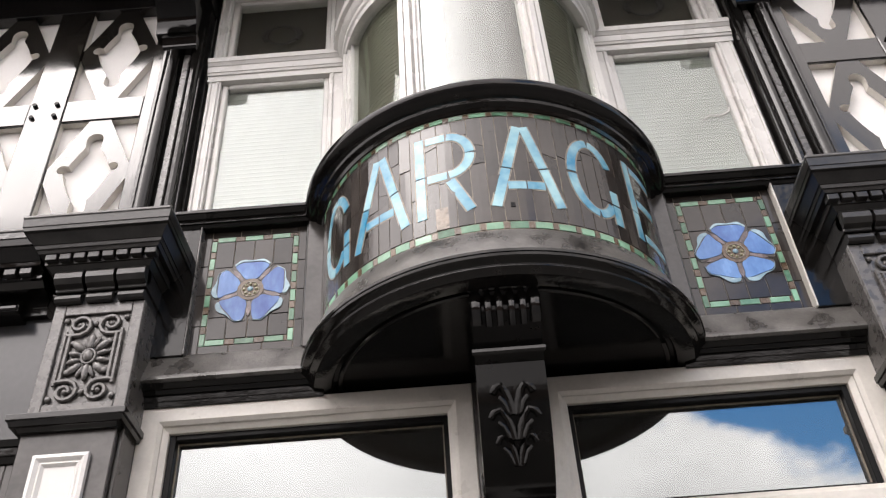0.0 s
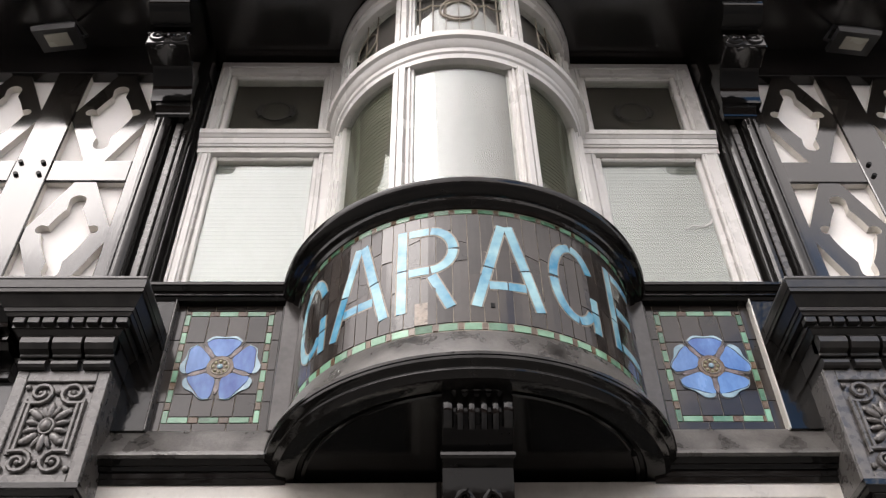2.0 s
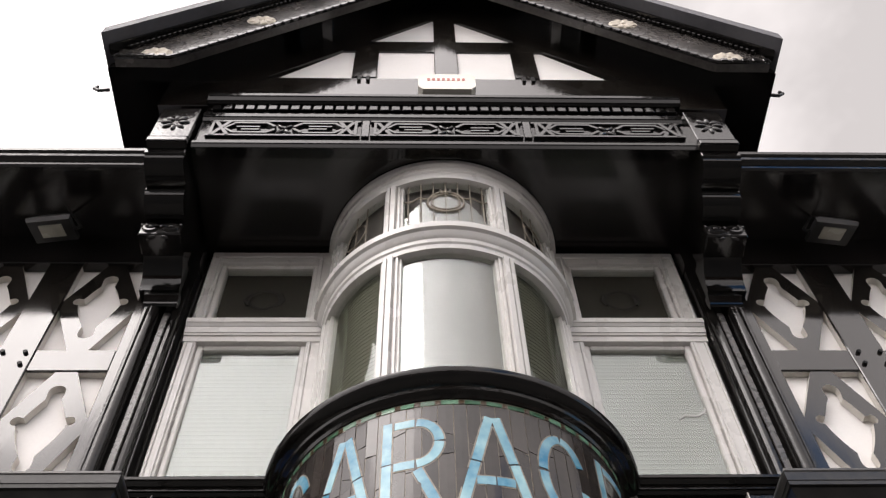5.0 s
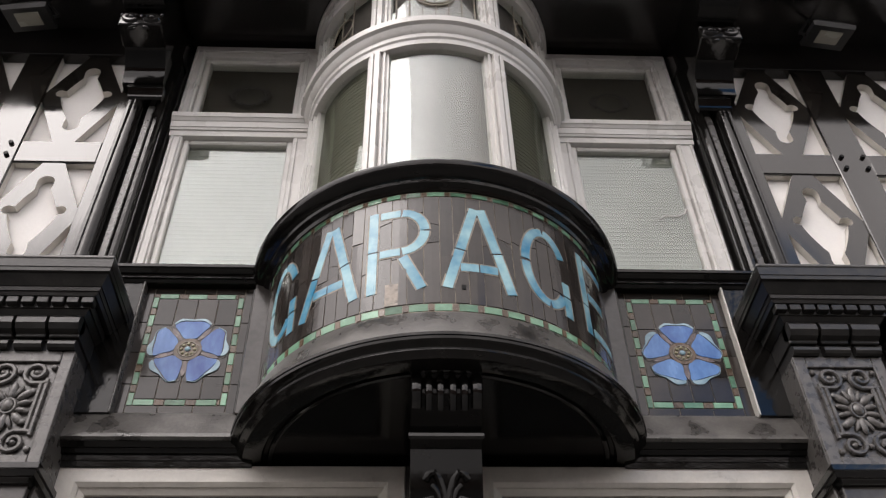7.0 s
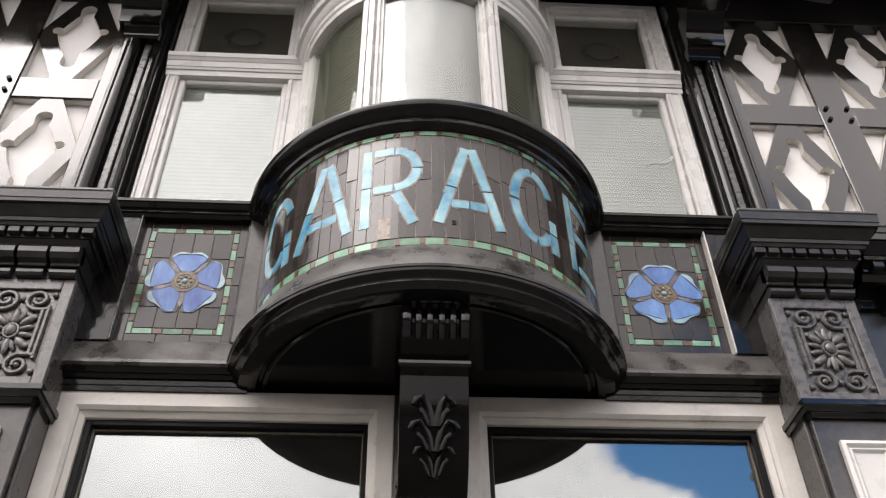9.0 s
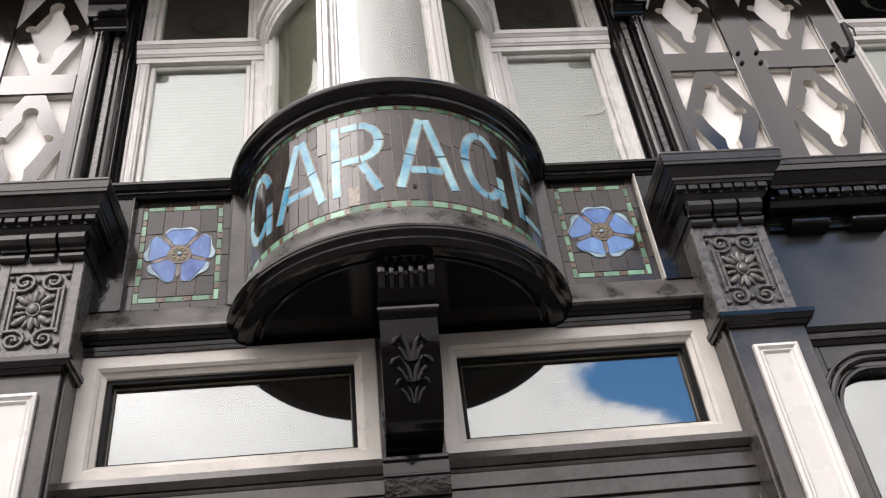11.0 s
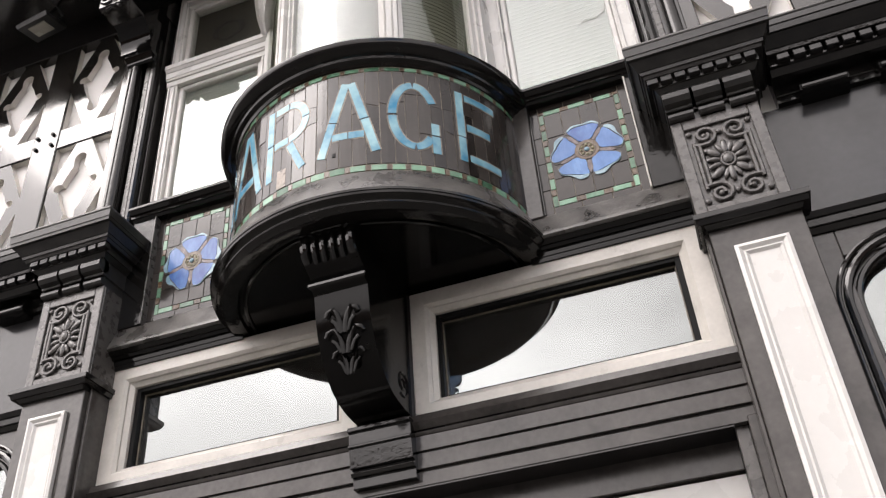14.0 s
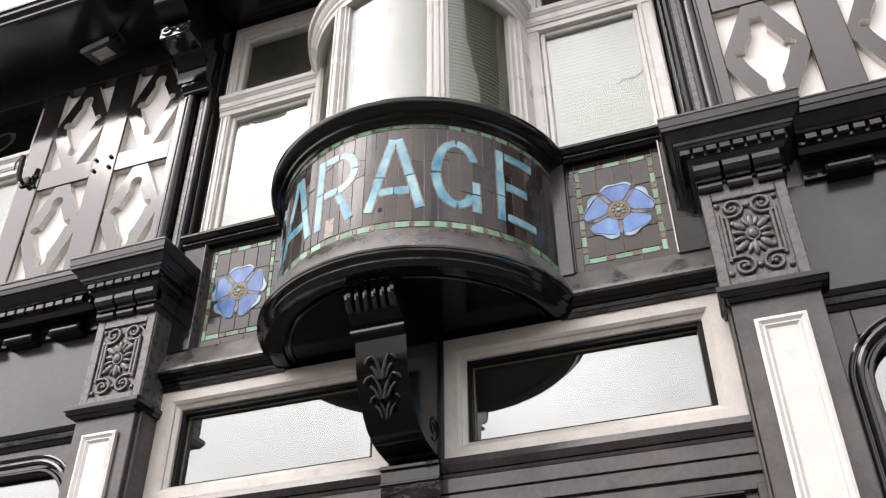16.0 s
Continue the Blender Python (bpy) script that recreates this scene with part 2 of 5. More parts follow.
# brown that carries the dark soffit reflection of the upper lights
UMBER = mat("soffit_reflection_brown", (0.060, 0.053, 0.044), 0.8, var=0.3, scale=3, grain=30, bump=0.1)
GASKET = mat("black_rubber_gasket", (0.007, 0.007, 0.007), 0.4, var=0.2, bump=0.05, spec=0.12)
CAME = mat("dark_lead_outline", (0.055, 0.050, 0.045), 0.45, metal=0.15, var=0.4, scale=30, grain=120, bump=0.2)
IRON = mat("black_iron", (0.02, 0.02, 0.02), 0.4, metal=0.5, var=0.4, bump=0.3)
ALUM = mat("grey_metal_casing", (0.045, 0.045, 0.045), 0.4, metal=0.5, var=0.2, bump=0.1)
PLASTIC = mat("aged_white_plastic", (0.72, 0.69, 0.62), 0.4, var=0.08, scale=10, bump=0.05)
REDMARK = mat("faded_red_print", (0.45, 0.12, 0.09), 0.5, var=0.1, bump=0.0)
SLATE = mat("roof_slate", (0.09, 0.09, 0.10), 0.55, var=0.3, scale=4, grain=40, bump=0.4)
PAVING = mat("worn_dark_paving", (0.10, 0.096, 0.09), 0.8, var=0.2, scale=2, grain=40, bump=0.4)
ASPHALT = mat("asphalt", (0.05, 0.05, 0.05), 0.85, var=0.3, scale=1.5, grain=120, bump=0.5)
STREET = mat("dull_brick", (0.16, 0.10, 0.08), 0.9, var=0.3, scale=0.6, grain=8, bump=0.2)
WINGLASS = glass_mat("window_glass", 0.075, (0.93, 0.94, 0.92))
DARKGLASS = glass_mat("solar_mirror_glass", 0.215, (0.5, 0.52, 0.5), 0.0, 0.02)
LAMPGLASS = mat("frosted_lamp_glass", (0.36, 0.35, 0.30), 0.25, var=0.1, bump=0.0)


# ---- mesh helpers ----
def part(name, bm, material, parent=None, label="", smooth=False):
    bmesh.ops.recalc_face_normals(bm, faces=bm.faces)
    me = bpy.data.meshes.new(name)
    bm.to_mesh(me)
    bm.free()
    for m_ in material if isinstance(material, tuple) else (material,):
        me.materials.append(m_)
    if smooth:
        for p in me.polygons:
            p.use_smooth = True
        me.set_sharp_from_angle(angle=radians(35))
    ob = new(name, me)
    if parent is not None:
        ob.parent = parent
    if label:
        ob["label"] = label
    return ob


def thing(name, label, category, group="", kind="", at=(0, 0, 0)):
    ob = new(name)
    ob.location = at
    ob.empty_display_size = 0.05
    return tagged(ob, label, category, group, kind)


def lift(ob, z_from, z_to, sx=1.0, sz=1.0):
    """Set a thing's height: the course at z_from comes to z_to, with its width and height scaled."""
    ob.scale = (sx, 1.0, sz)
    ob.location.z = z_to - z_from * sz
    return ob


def B():
    return bmesh.new()


def box(bm, x0, x1, y0, y1, z0, z1, bev=0.003):
    t = bmesh.new()
    bmesh.ops.create_cube(t, size=1)
    x0, x1, y0, y1, z0, z1 = min(x0, x1), max(x0, x1), min(y0, y1), max(y0, y1), min(z0, z1), max(z0, z1)
    for v in t.verts:
        v.co = Vector((x0 + (v.co.x + .5) * (x1 - x0), y0 + (v.co.y + .5) * (y1 - y0), z0 + (v.co.z + .5) * (z1 - z0)))
    if bev:
        b = min(bev, 0.3 * min(x1 - x0, y1 - y0, z1 - z0))
        bmesh.ops.bevel(t, geom=t.edges[:], offset=b, segments=1, affect="EDGES")
    join(bm, t)
    return bm


def join(bm, t):
    me = bpy.data.meshes.new("tmp")
    t.to_mesh(me)
    t.free()
    bm.from_mesh(me)
    bpy.data.meshes.remove(me)


def prism(bm, pts, axis, a, b):
    """A polygon pushed along an axis from a to b. pts: the two other coordinates, in order."""
    def at(p, w):
        return {"x": (w, p[0], p[1]), "y": (p[0], w, p[1]), "z": (p[0], p[1], w)}[axis]
    lo = [bm.verts.new(at(p, a)) for p in pts]
    hi = [bm.verts.new(at(p, b)) for p in pts]
    n = len(pts)
    bm.faces.new(lo); bm.faces.new(hi[::-1])
    for i in range(n):
        bm.faces.new((lo[i], lo[(i + 1) % n], hi[(i + 1) % n], hi[i]))
    return bm


def moulding(bm, x0, x1, yb, layers):
    """Mitred courses against a wall at yb, lofted into one shell: (z0, z1, out0, out1, side0, side1), out to the front and to both sides."""
    runs = []
    for c in sorted(layers):
        if runs and c[0] - runs[-1][-1][1] < 0.012:
            runs[-1].append(c)
        else:
            runs.append([c])
    for run in runs:
        stops = []
        for z0, z1, o0, o1, s0, s1 in run:
            z0 = max(z0, stops[-1][0]) if stops else z0
            for q in ((z0, o0, s0), (z1, o1, s1)):
                if not stops or max(abs(u - v) for u, v in zip(q, stops[-1])) > 1e-5:
                    stops.append(q)
        rings = [[bm.verts.new(c) for c in ((x0 - w, yb, z), (x1 + w, yb, z), (x1 + w, yb - o, z), (x0 - w, yb - o, z))] for z, o, w in stops]
        bm.faces.new(rings[0][::-1]); bm.faces.new(rings[-1])
        for lo, hi in zip(rings, rings[1:]):
            for i in range(4):
                if (lo[i].co - hi[i].co).length + (lo[(i + 1) % 4].co - hi[(i + 1) % 4].co).length > 1e-6:
                    bm.faces.new((lo[i], lo[(i + 1) % 4], hi[(i + 1) % 4], hi[i]))
        gaps = [b_[0] - a_[0] for a_, b_ in zip(stops, stops[1:]) if b_[0] - a_[0] > 1e-5] + [abs(b_[1] - a_[1]) for a_, b_ in zip(stops, stops[1:]) if abs(b_[1] - a_[1]) > 1e-5]
        arris = [e for r in rings for e in (bm.edges.get((r[2], r[3])),) if e]
        bmesh.ops.bevel(bm, geom=arris, offset=min(0.0028, 0.3 * min(gaps)), segments=2, affect="EDGES", profile=0.5)
    return bm


CX, CY = 0.0, 0.09       # centre of the round bay


def onbay(r, deg, z):
    a = radians(deg)
    return (CX + r * math.sin(a), CY - r * math.cos(a), z)


def lathe(bm, prof, a0, a1, n):
    """A closed profile of (r, z) swept round the bay's axis between two angles."""
    rings = [[bm.verts.new(onbay(r, a0 + (a1 - a0) * i / n, z)) for r, z in prof] for i in range(n + 1)]
    k = len(prof)
    for i in range(n):
        for j in range(k):
            bm.faces.new((rings[i][j], rings[i][(j + 1) % k], rings[i + 1][(j + 1) % k], rings[i + 1][j]))
    bm.faces.new(rings[0]); bm.faces.new(rings[-1][::-1])
    return bm


def curved(bm, quad_rows, r0, r1, tilt=(0.0, 0.0)):
    """A band on the drum: rows of (deg, z) pairs, left and right edge, joined in order, from radius r0 out to r1; tilt leans its face."""
    n = len(quad_rows)
    f = [[bm.verts.new(onbay(r1 + tilt[0] * (i / (n - 1) - 0.5) + tilt[1] * (j - 0.5), *p)) for j, p in enumerate(row)] for i, row in enumerate(quad_rows)]
    k = [[bm.verts.new(onbay(r0, *p)) for p in row] for row in quad_rows]
    for i in range(n - 1):
        bm.faces.new((f[i][0], f[i][1], f[i + 1][1], f[i + 1][0]))
        bm.faces.new((f[i][0], f[i + 1][0], k[i + 1][0], k[i][0]))
        bm.faces.new((f[i][1], k[i][1], k[i + 1][1], f[i + 1][1]))
    bm.faces.new((f[0][0], k[0][0], k[0][1], f[0][1]))
    bm.faces.new((f[-1][0], f[-1][1], k[-1][1], k[-1][0]))
    return bm


def tube(bm, pts, rad, flat=1.0, n=6, closed=False, taper=False):
    """A rounded rod along points; flat squeezes it in y."""
    pts = [Vector(p) for p in pts]
    rings = []
    m = len(pts)
    for i, p in enumerate(pts):
        if closed:
            d = pts[(i + 1) % m] - pts[i - 1]
        else:
            d = pts[min(i + 1, m - 1)] - pts[max(i - 1, 0)]
        d.normalize()
        up = Vector((0, 1, 0)) if abs(d.y) < 0.9 else Vector((1, 0, 0))
        s = d.cross(up).normalized()
        u = s.cross(d).normalized()
        rr = rad * (1 - 0.6 * i / (m - 1)) if taper else rad
        rings.append([bm.verts.new(p + s * rr * math.cos(2 * math.pi * k / n) + u * rr * flat * math.sin(2 * math.pi * k / n)) for k in range(n)])
    for i in range(m if closed else m - 1):
        a, b = rings[i], rings[(i + 1) % m]
        for k in range(n):
            bm.faces.new((a[k], a[(k + 1) % n], b[(k + 1) % n], b[k]))
    if not closed:
        bm.faces.new(rings[0]); bm.faces.new(rings[-1][::-1])
    return bm


def blob(bm, c, sx, sy, sz, rot=0.0, seg=10):
    """A flattened carved swelling, turned in the plane of the wall."""
    m = Matrix.Translation(c) @ Matrix.Rotation(radians(rot), 4, "Y") @ Matrix.Diagonal((sx, sy, sz, 1))
    bmesh.ops.create_uvsphere(bm, u_segments=seg, v_segments=6, radius=1, matrix=m)
    return bm


def spiral(cx, cz, y, r, turns, start, hand=1, n=22):
    return [(cx + r * (1 - 0.78 * i / n) * math.cos(start + hand * turns * 2 * math.pi * i / n), y,
             cz + r * (1 - 0.78 * i / n) * math.sin(start + hand * turns * 2 * math.pi * i / n)) for i in range(n + 1)]


def flatpoly(bm, pts, y0, y1):
    return prism(bm, pts, "y", y0, y1)


# ---- ground and shell of the building ----
ground = part("ground", box(B(), -400, 400, -600, 400, -0.62, -0.12, 0), ASPHALT)
tagged(ground, "dark asphalt road before the building", "road", kind="structure")
pavement = part("pavement", box(B(), -40, 40, -3.6, 0.4, -0.12, 0.0, 0.02), PAVING)
tagged(pavement, "grey worn paving slabs pavement along the shop front", "pavement", kind="structure")


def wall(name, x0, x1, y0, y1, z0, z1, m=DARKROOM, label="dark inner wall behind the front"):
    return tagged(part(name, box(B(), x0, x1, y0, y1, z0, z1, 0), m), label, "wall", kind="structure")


# rooms behind the glass, their dimness put into the wall colour
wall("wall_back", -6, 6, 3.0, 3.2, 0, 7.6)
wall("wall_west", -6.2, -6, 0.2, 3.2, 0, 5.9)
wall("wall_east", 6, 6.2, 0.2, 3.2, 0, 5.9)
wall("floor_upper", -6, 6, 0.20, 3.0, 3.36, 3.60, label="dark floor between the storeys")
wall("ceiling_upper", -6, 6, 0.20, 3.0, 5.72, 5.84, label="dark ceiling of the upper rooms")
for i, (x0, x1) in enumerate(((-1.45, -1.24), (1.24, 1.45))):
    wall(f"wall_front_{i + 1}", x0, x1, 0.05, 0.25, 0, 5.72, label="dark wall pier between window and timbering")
for i, s in enumerate((-1, 1)):
    wall(f"wall_front_{i + 3}", s * 1.45, s * 2.46, 0.004, 0.25, 3.66, 5.84, PLASTER, "white plastered wall behind timber framing")
    wall(f"wall_front_{i + 5}", s * 3.3, s * 6.0, -0.02, 0.25, 3.66, 5.84, PLASTER, "white plastered wall beyond the end window")
    wall(f"wall_front_{i + 7}", s * 3.9, s * 6.0, -0.02, 0.25, 0, 3.66, BLACK, "black painted shop front pier")
wall("wall_front_9", -1.24, 1.24, 0.05, 0.25, 3.31, 3.46, BLACK, "black painted beam over the garage opening")


# unseen; added to hide the low sky from the black paint's reflections
wall("wall_unseen", -160, 160, -42.5, -42, -0.12, 8.0, STREET, "unseen wall added across the road to darken low reflections")


# ---- sign drum ----
R0 = 0.645
ZB, ZT = 3.464, 4.015
sign = thing("garage_sign", "curved leaded glass sign with sky blue letters on dark tiles", "sign", at=(CX, CY, ZB))
sign.location = (0, 0, 0)
part("backing", lathe(B(), [(R0 - 0.04, ZB - 0.02), (R0, ZB - 0.02), (R0, ZT + 0.02), (R0 - 0.04, ZT + 0.02)], -84, 84, 84), LEAD, sign, "grey lead came lattice", True)
rng = random.Random(4)


def piece(name, a0, a1, z0, z1, m, r1=R0 + 0.0026, gap=0.0017, low=0.0, high=0.0):
    """One glass tile; low and high: how much its lower and upper edges slope."""
    g = math.degrees(gap / R0)
    n = max(1, round((a1 - a0) / 2.4))
    bm = B()
    rows = [((a0 + g + (a1 - a0 - 2 * g) * i / n, z0 + gap + low * i / n), (a0 + g + (a1 - a0 - 2 * g) * i / n, z1 - gap + high * i / n)) for i in range(n + 1)]
    curved(bm, rows, R0 - 0.001, r1 + rng.uniform(-0.0006, 0.0006), (rng.gauss(0, 0.0010), rng.gauss(0, 0.0012)))
    return part(name, bm, m, sign)


edges = [-82.0]
while edges[-1] < 79:
    edges.append(edges[-1] + rng.uniform(3.7, 4.9))
edges[-1] = 82.0
for a0, a1 in zip(edges, edges[1:]):
    cuts = [3.505] + sorted(rng.sample([3.60, 3.66, 3.70, 3.76, 3.81, 3.86, 3.90], rng.choice((1, 1, 2, 2)))) + [3.982]
    cuts = [cuts[0]] + [c for p, c in zip(cuts, cuts[1:]) if c - p > 0.05 or c == 3.982]
    slopes = [0.0] + [rng.choice((-0.016, 0.0, 0.0, 0.006, 0.018)) for _ in cuts[2:]] + [0.0]
    for z0, z1, u, v in zip(cuts, cuts[1:], slopes, slopes[1:]):
        piece("tile", a0, a1, z0, z1, TILE, low=u, high=v)
for z0, z1, phase in ((3.474, 3.503, 0), (3.984, 4.006, 1)):
    a = -82.0
    while a < 80:
        w = rng.uniform(4.2, 5.4)
        piece("border_tile", a, a + w, z0, z1, GREEN)
        piece("border_tile", a + w, a + w + 1.7, z0, z1, BROWN)
        a += w + 1.7


def stroke(pts, width, n_per=0.012):
    """Left and right edges of a band along (deg, z) points, resampled so that it follows the drum."""
    k = math.degrees(1 / (R0 + 0.006))
    p = [Vector((a / k, z)) for a, z in pts]
    fine = []
    for a, b in zip(p, p[1:]):
        n = max(1, int((b - a).length / n_per))
        fine += [a.lerp(b, i / n) for i in range(n)]
    fine.append(p[-1])
    rows = []
    for i, q in enumerate(fine):
        d = (fine[min(i + 1, len(fine) - 1)] - fine[max(i - 1, 0)]).normalized()
        s = Vector((-d.y, d.x)) * width / 2
        rows.append(((q + s).x * k, (q + s).y, (q - s).x * k, (q - s).y))
    return [((r[0], r[1]), (r[2], r[3])) for r in rows]


def letter(name, label, strokes, width=0.0355):
    """strokes: lists of (deg, z) centre lines; each becomes one pane of blue glass in a lead outline."""
    lead = B()
    for s in strokes:
        curved(lead, stroke(s, width + 0.007), R0 + 0.001, R0 + 0.0034)
    base = part(name, lead, LEAD, sign, label)
    for s in strokes:
        part("glass_pane", curved(B(), stroke(s, width - 0.004), R0 + 0.002, R0 + 0.0046, (0.0, rng.gauss(0, 0.0008))), AZURE, base)


def arc(c, ra, rz, t0, t1, n=12):
    return [(c[0] + ra * math.cos(radians(t0 + (t1 - t0) * i / n)), c[1] + rz * math.sin(radians(t0 + (t1 - t0) * i / n))) for i in range(n + 1)]


ZL, ZH = 3.568, 3.930
ZM = (ZL + ZH) / 2
HW = math.degrees(0.0195 / R0)


def letter_a(a0, a1):
    top = (a0 + a1) / 2 + 0.2
    l, r = a0 + HW, a1 - HW
    zb = ZL + 0.088
    f = lambda b, t: (b[0] + (t[0] - b[0]) * 0.46, b[1] + (t[1] - b[1]) * 0.46)
    tl, tr = (top - 0.9, ZH - 0.002), (top + 1.0, ZH - 0.002)
    ml, mr = f((l, ZL), tl), f((r, ZL), tr)
    letter("letter_a", "sky blue glass capital letter A", [
        [(l, ZL), (ml[0] - .12, ml[1] - .003)], [(ml[0] + .12, ml[1] + .003), tl],
        [(r, ZL), (mr[0] + .12, mr[1] - .003)], [(mr[0] - .12, mr[1] + .003), tr],
        [(l + 3.9, zb), ((l + r) / 2 - .2, zb)], [((l + r) / 2 + .2, zb), (r - 3.9, zb)]])


def letter_g(a0, a1):
    c = ((a0 + a1) / 2, ZM)
    ra, rz = (a1 - a0) / 2 - HW, (ZH - ZL) / 2 - 0.023
    x = a1 - HW
    letter("letter_g", "sky blue glass capital letter G", [
        arc(c, ra, rz, 28, 88, 7), arc(c, ra, rz, 92, 178, 10), arc(c, ra, rz, 182, 268, 10), arc(c, ra, rz, 272, 318, 6),
        [(x - 0.2, ZL), (x - 0.2, ZL + 0.085)], [(x - 0.3, ZL + 0.092), (x - 0.3, ZL + 0.150)]])


letter_g(-66.0, -48.6)
letter_a(-46.4, -24.5)
s0 = -22.6 + HW
letter("letter_r", "sky blue glass capital letter R", [
    [(s0, ZL), (s0, ZM - 0.003)], [(s0, ZM + 0.003), (s0, ZH)],
    [(s0 + 2.2, ZH - 0.020), (s0 + 8.2, ZH - 0.020)],
    arc((s0 + 8.6, ZH - 0.109), 6.8, 0.089, 88, 2, 7), arc((s0 + 8.6, ZH - 0.109), 6.8, 0.089, -2, -88, 7),
    [(s0 + 2.2, ZH - 0.198), (s0 + 8.2, ZH - 0.198)],
    [(s0 + 9.0, ZH - 0.222), (-4.7 - HW, ZL)]])
letter_a(-1.1, 20.9)
letter_g(23.0, 41.2)
e0 = 47.4 + HW
letter("letter_e", "sky blue glass capital letter E", [
    [(e0, ZL), (e0, ZM - 0.06)], [(e0, ZM - 0.054), (e0, ZH)],
    [(e0 + 2.4, ZH - 0.022), (65, ZH - 0.022)], [(e0 + 2.4, ZM), (61.5, ZM)], [(e0 + 2.4, ZL + 0.022), (65.2, ZL + 0.022)]])
mend = piece("tile", -16.9, -12.9, 3.506, 3.598, PATCHED, r1=R0 + 0.0042)
mend["label"] = "buff mended tile"
# raised black chip painted for the dark inside of a small hole
hole = B()
for a0, a1 in ((4.55, 5.75),):
    curved(hole, [((a0, 3.562), (a0, 3.580)), ((a1, 3.562), (a1, 3.580))], R0, R0 + 0.0055)
part("hole", hole, GASKET, sign, "black square chip that stands for a hole in a tile")

cornice = part("bay_cornice", lathe(B(), [(R0 - .06, 4.010), (R0 + .006, 4.010), (R0 + .012, 4.022), (R0 + .030, 4.030), (R0 + .034, 4.040), (R0 + .050, 4.044),
                                          (R0 + .072, 4.058), (R0 + .080, 4.072), (R0 + .080, 4.090), (R0 + .070, 4.098), (R0 - .12, 4.115)], -86, 86, 72), CRAZED, None, "", True)
tagged(cornice, "black gloss moulded cornice capping the curved sign", "cornice", kind="structure")
band = part("bay_base_band", lathe(B(), [(R0 - .06, 3.464), (R0 + .010, 3.464), (R0 + .016, 3.454), (R0 + .054, 3.362), (R0 + .060, 3.345), (R0 + .05, 3.342), (R0 - .06, 3.347)], -92, 92, 72), WEATHERED, None, "", True)
tagged(band, "weathered grey-black sloping sill below the sign", "sill", kind="structure")
ring = part("bay_base_moulding", lathe(B(), [(r_, 3.341 - (3.394 - z_) * 0.68) for r_, z_ in ((R0 - .02, 3.394), (R0 + .056, 3.394), (R0 + .060, 3.384), (R0 + .058, 3.372), (R0 + .040, 3.360), (R0 + .034, 3.352), (R0 + .034, 3.340), (R0 + .024, 3.330), (R0 + .014, 3.314), (R0 - .020, 3.308), (R0 - .045, 3.316), (R0 - .07, 3.394))], -92, 92, 72), CRAZED, None, "", True)
lip = B()
n = 150
wob = random.Random(8)
row0, row1, row2 = [], [], []
h = 0.0
for i in range(n + 1):
    h = 0.75 * h + wob.uniform(-0.0032, 0.0038)
    a_ = -85 + 170 * i / n
    row0.append(lip.verts.new(onbay(R0 + .0630, a_, 3.337)))
    row1.append(lip.verts.new(onbay(R0 + .0650, a_, 3.345)))
    row2.append(lip.verts.new(onbay(R0 + .0600 - 0.7 * (0.006 + h), a_, 3.353 + h)))
for i in range(n):
    for p_, q_ in ((row0, row1), (row1, row2)):
        lip.faces.new((p_[i], p_[i + 1], q_[i + 1], q_[i]))
part("paint_edge", lip, BLACK, ring, "ragged edge of black paint", True)
tagged(ring, "black gloss moulding round the foot of the bay", "moulding", kind="structure")
# near-black colour carries the shade of this underside
soff = part("bay_soffit", lathe(B(), [(0.02, 3.302), (R0 - .03, 3.302), (R0 - .03, 3.318), (0.02, 3.318)], -90, 90, 48), SHADED)
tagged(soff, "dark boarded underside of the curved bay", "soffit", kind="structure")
part("bead", tube(B(), [onbay(R0 - 0.075, a_, 3.301) for a_ in range(-88, 89, 4)], 0.010, 1.0, 8), JET, soff, "", True)


# ---- rose panels beside the drum ----
def rounded(pts, n=4):
    """A closed outline, its corners eased into curves."""
    out, k = [], len(pts)
    for i in range(k):
        p0, p1, p2, p3 = (Vector(pts[(i + j) % k]) for j in (-1, 0, 1, 2))
        for q in range(n):
            t = q / n
            v = 0.5 * (2 * p1 + (p2 - p0) * t + (2 * p0 - 5 * p1 + 4 * p2 - p3) * t * t + (3 * p1 - p0 - 3 * p2 + p3) * t ** 3)
            out.append((v.x, v.y))
    return out


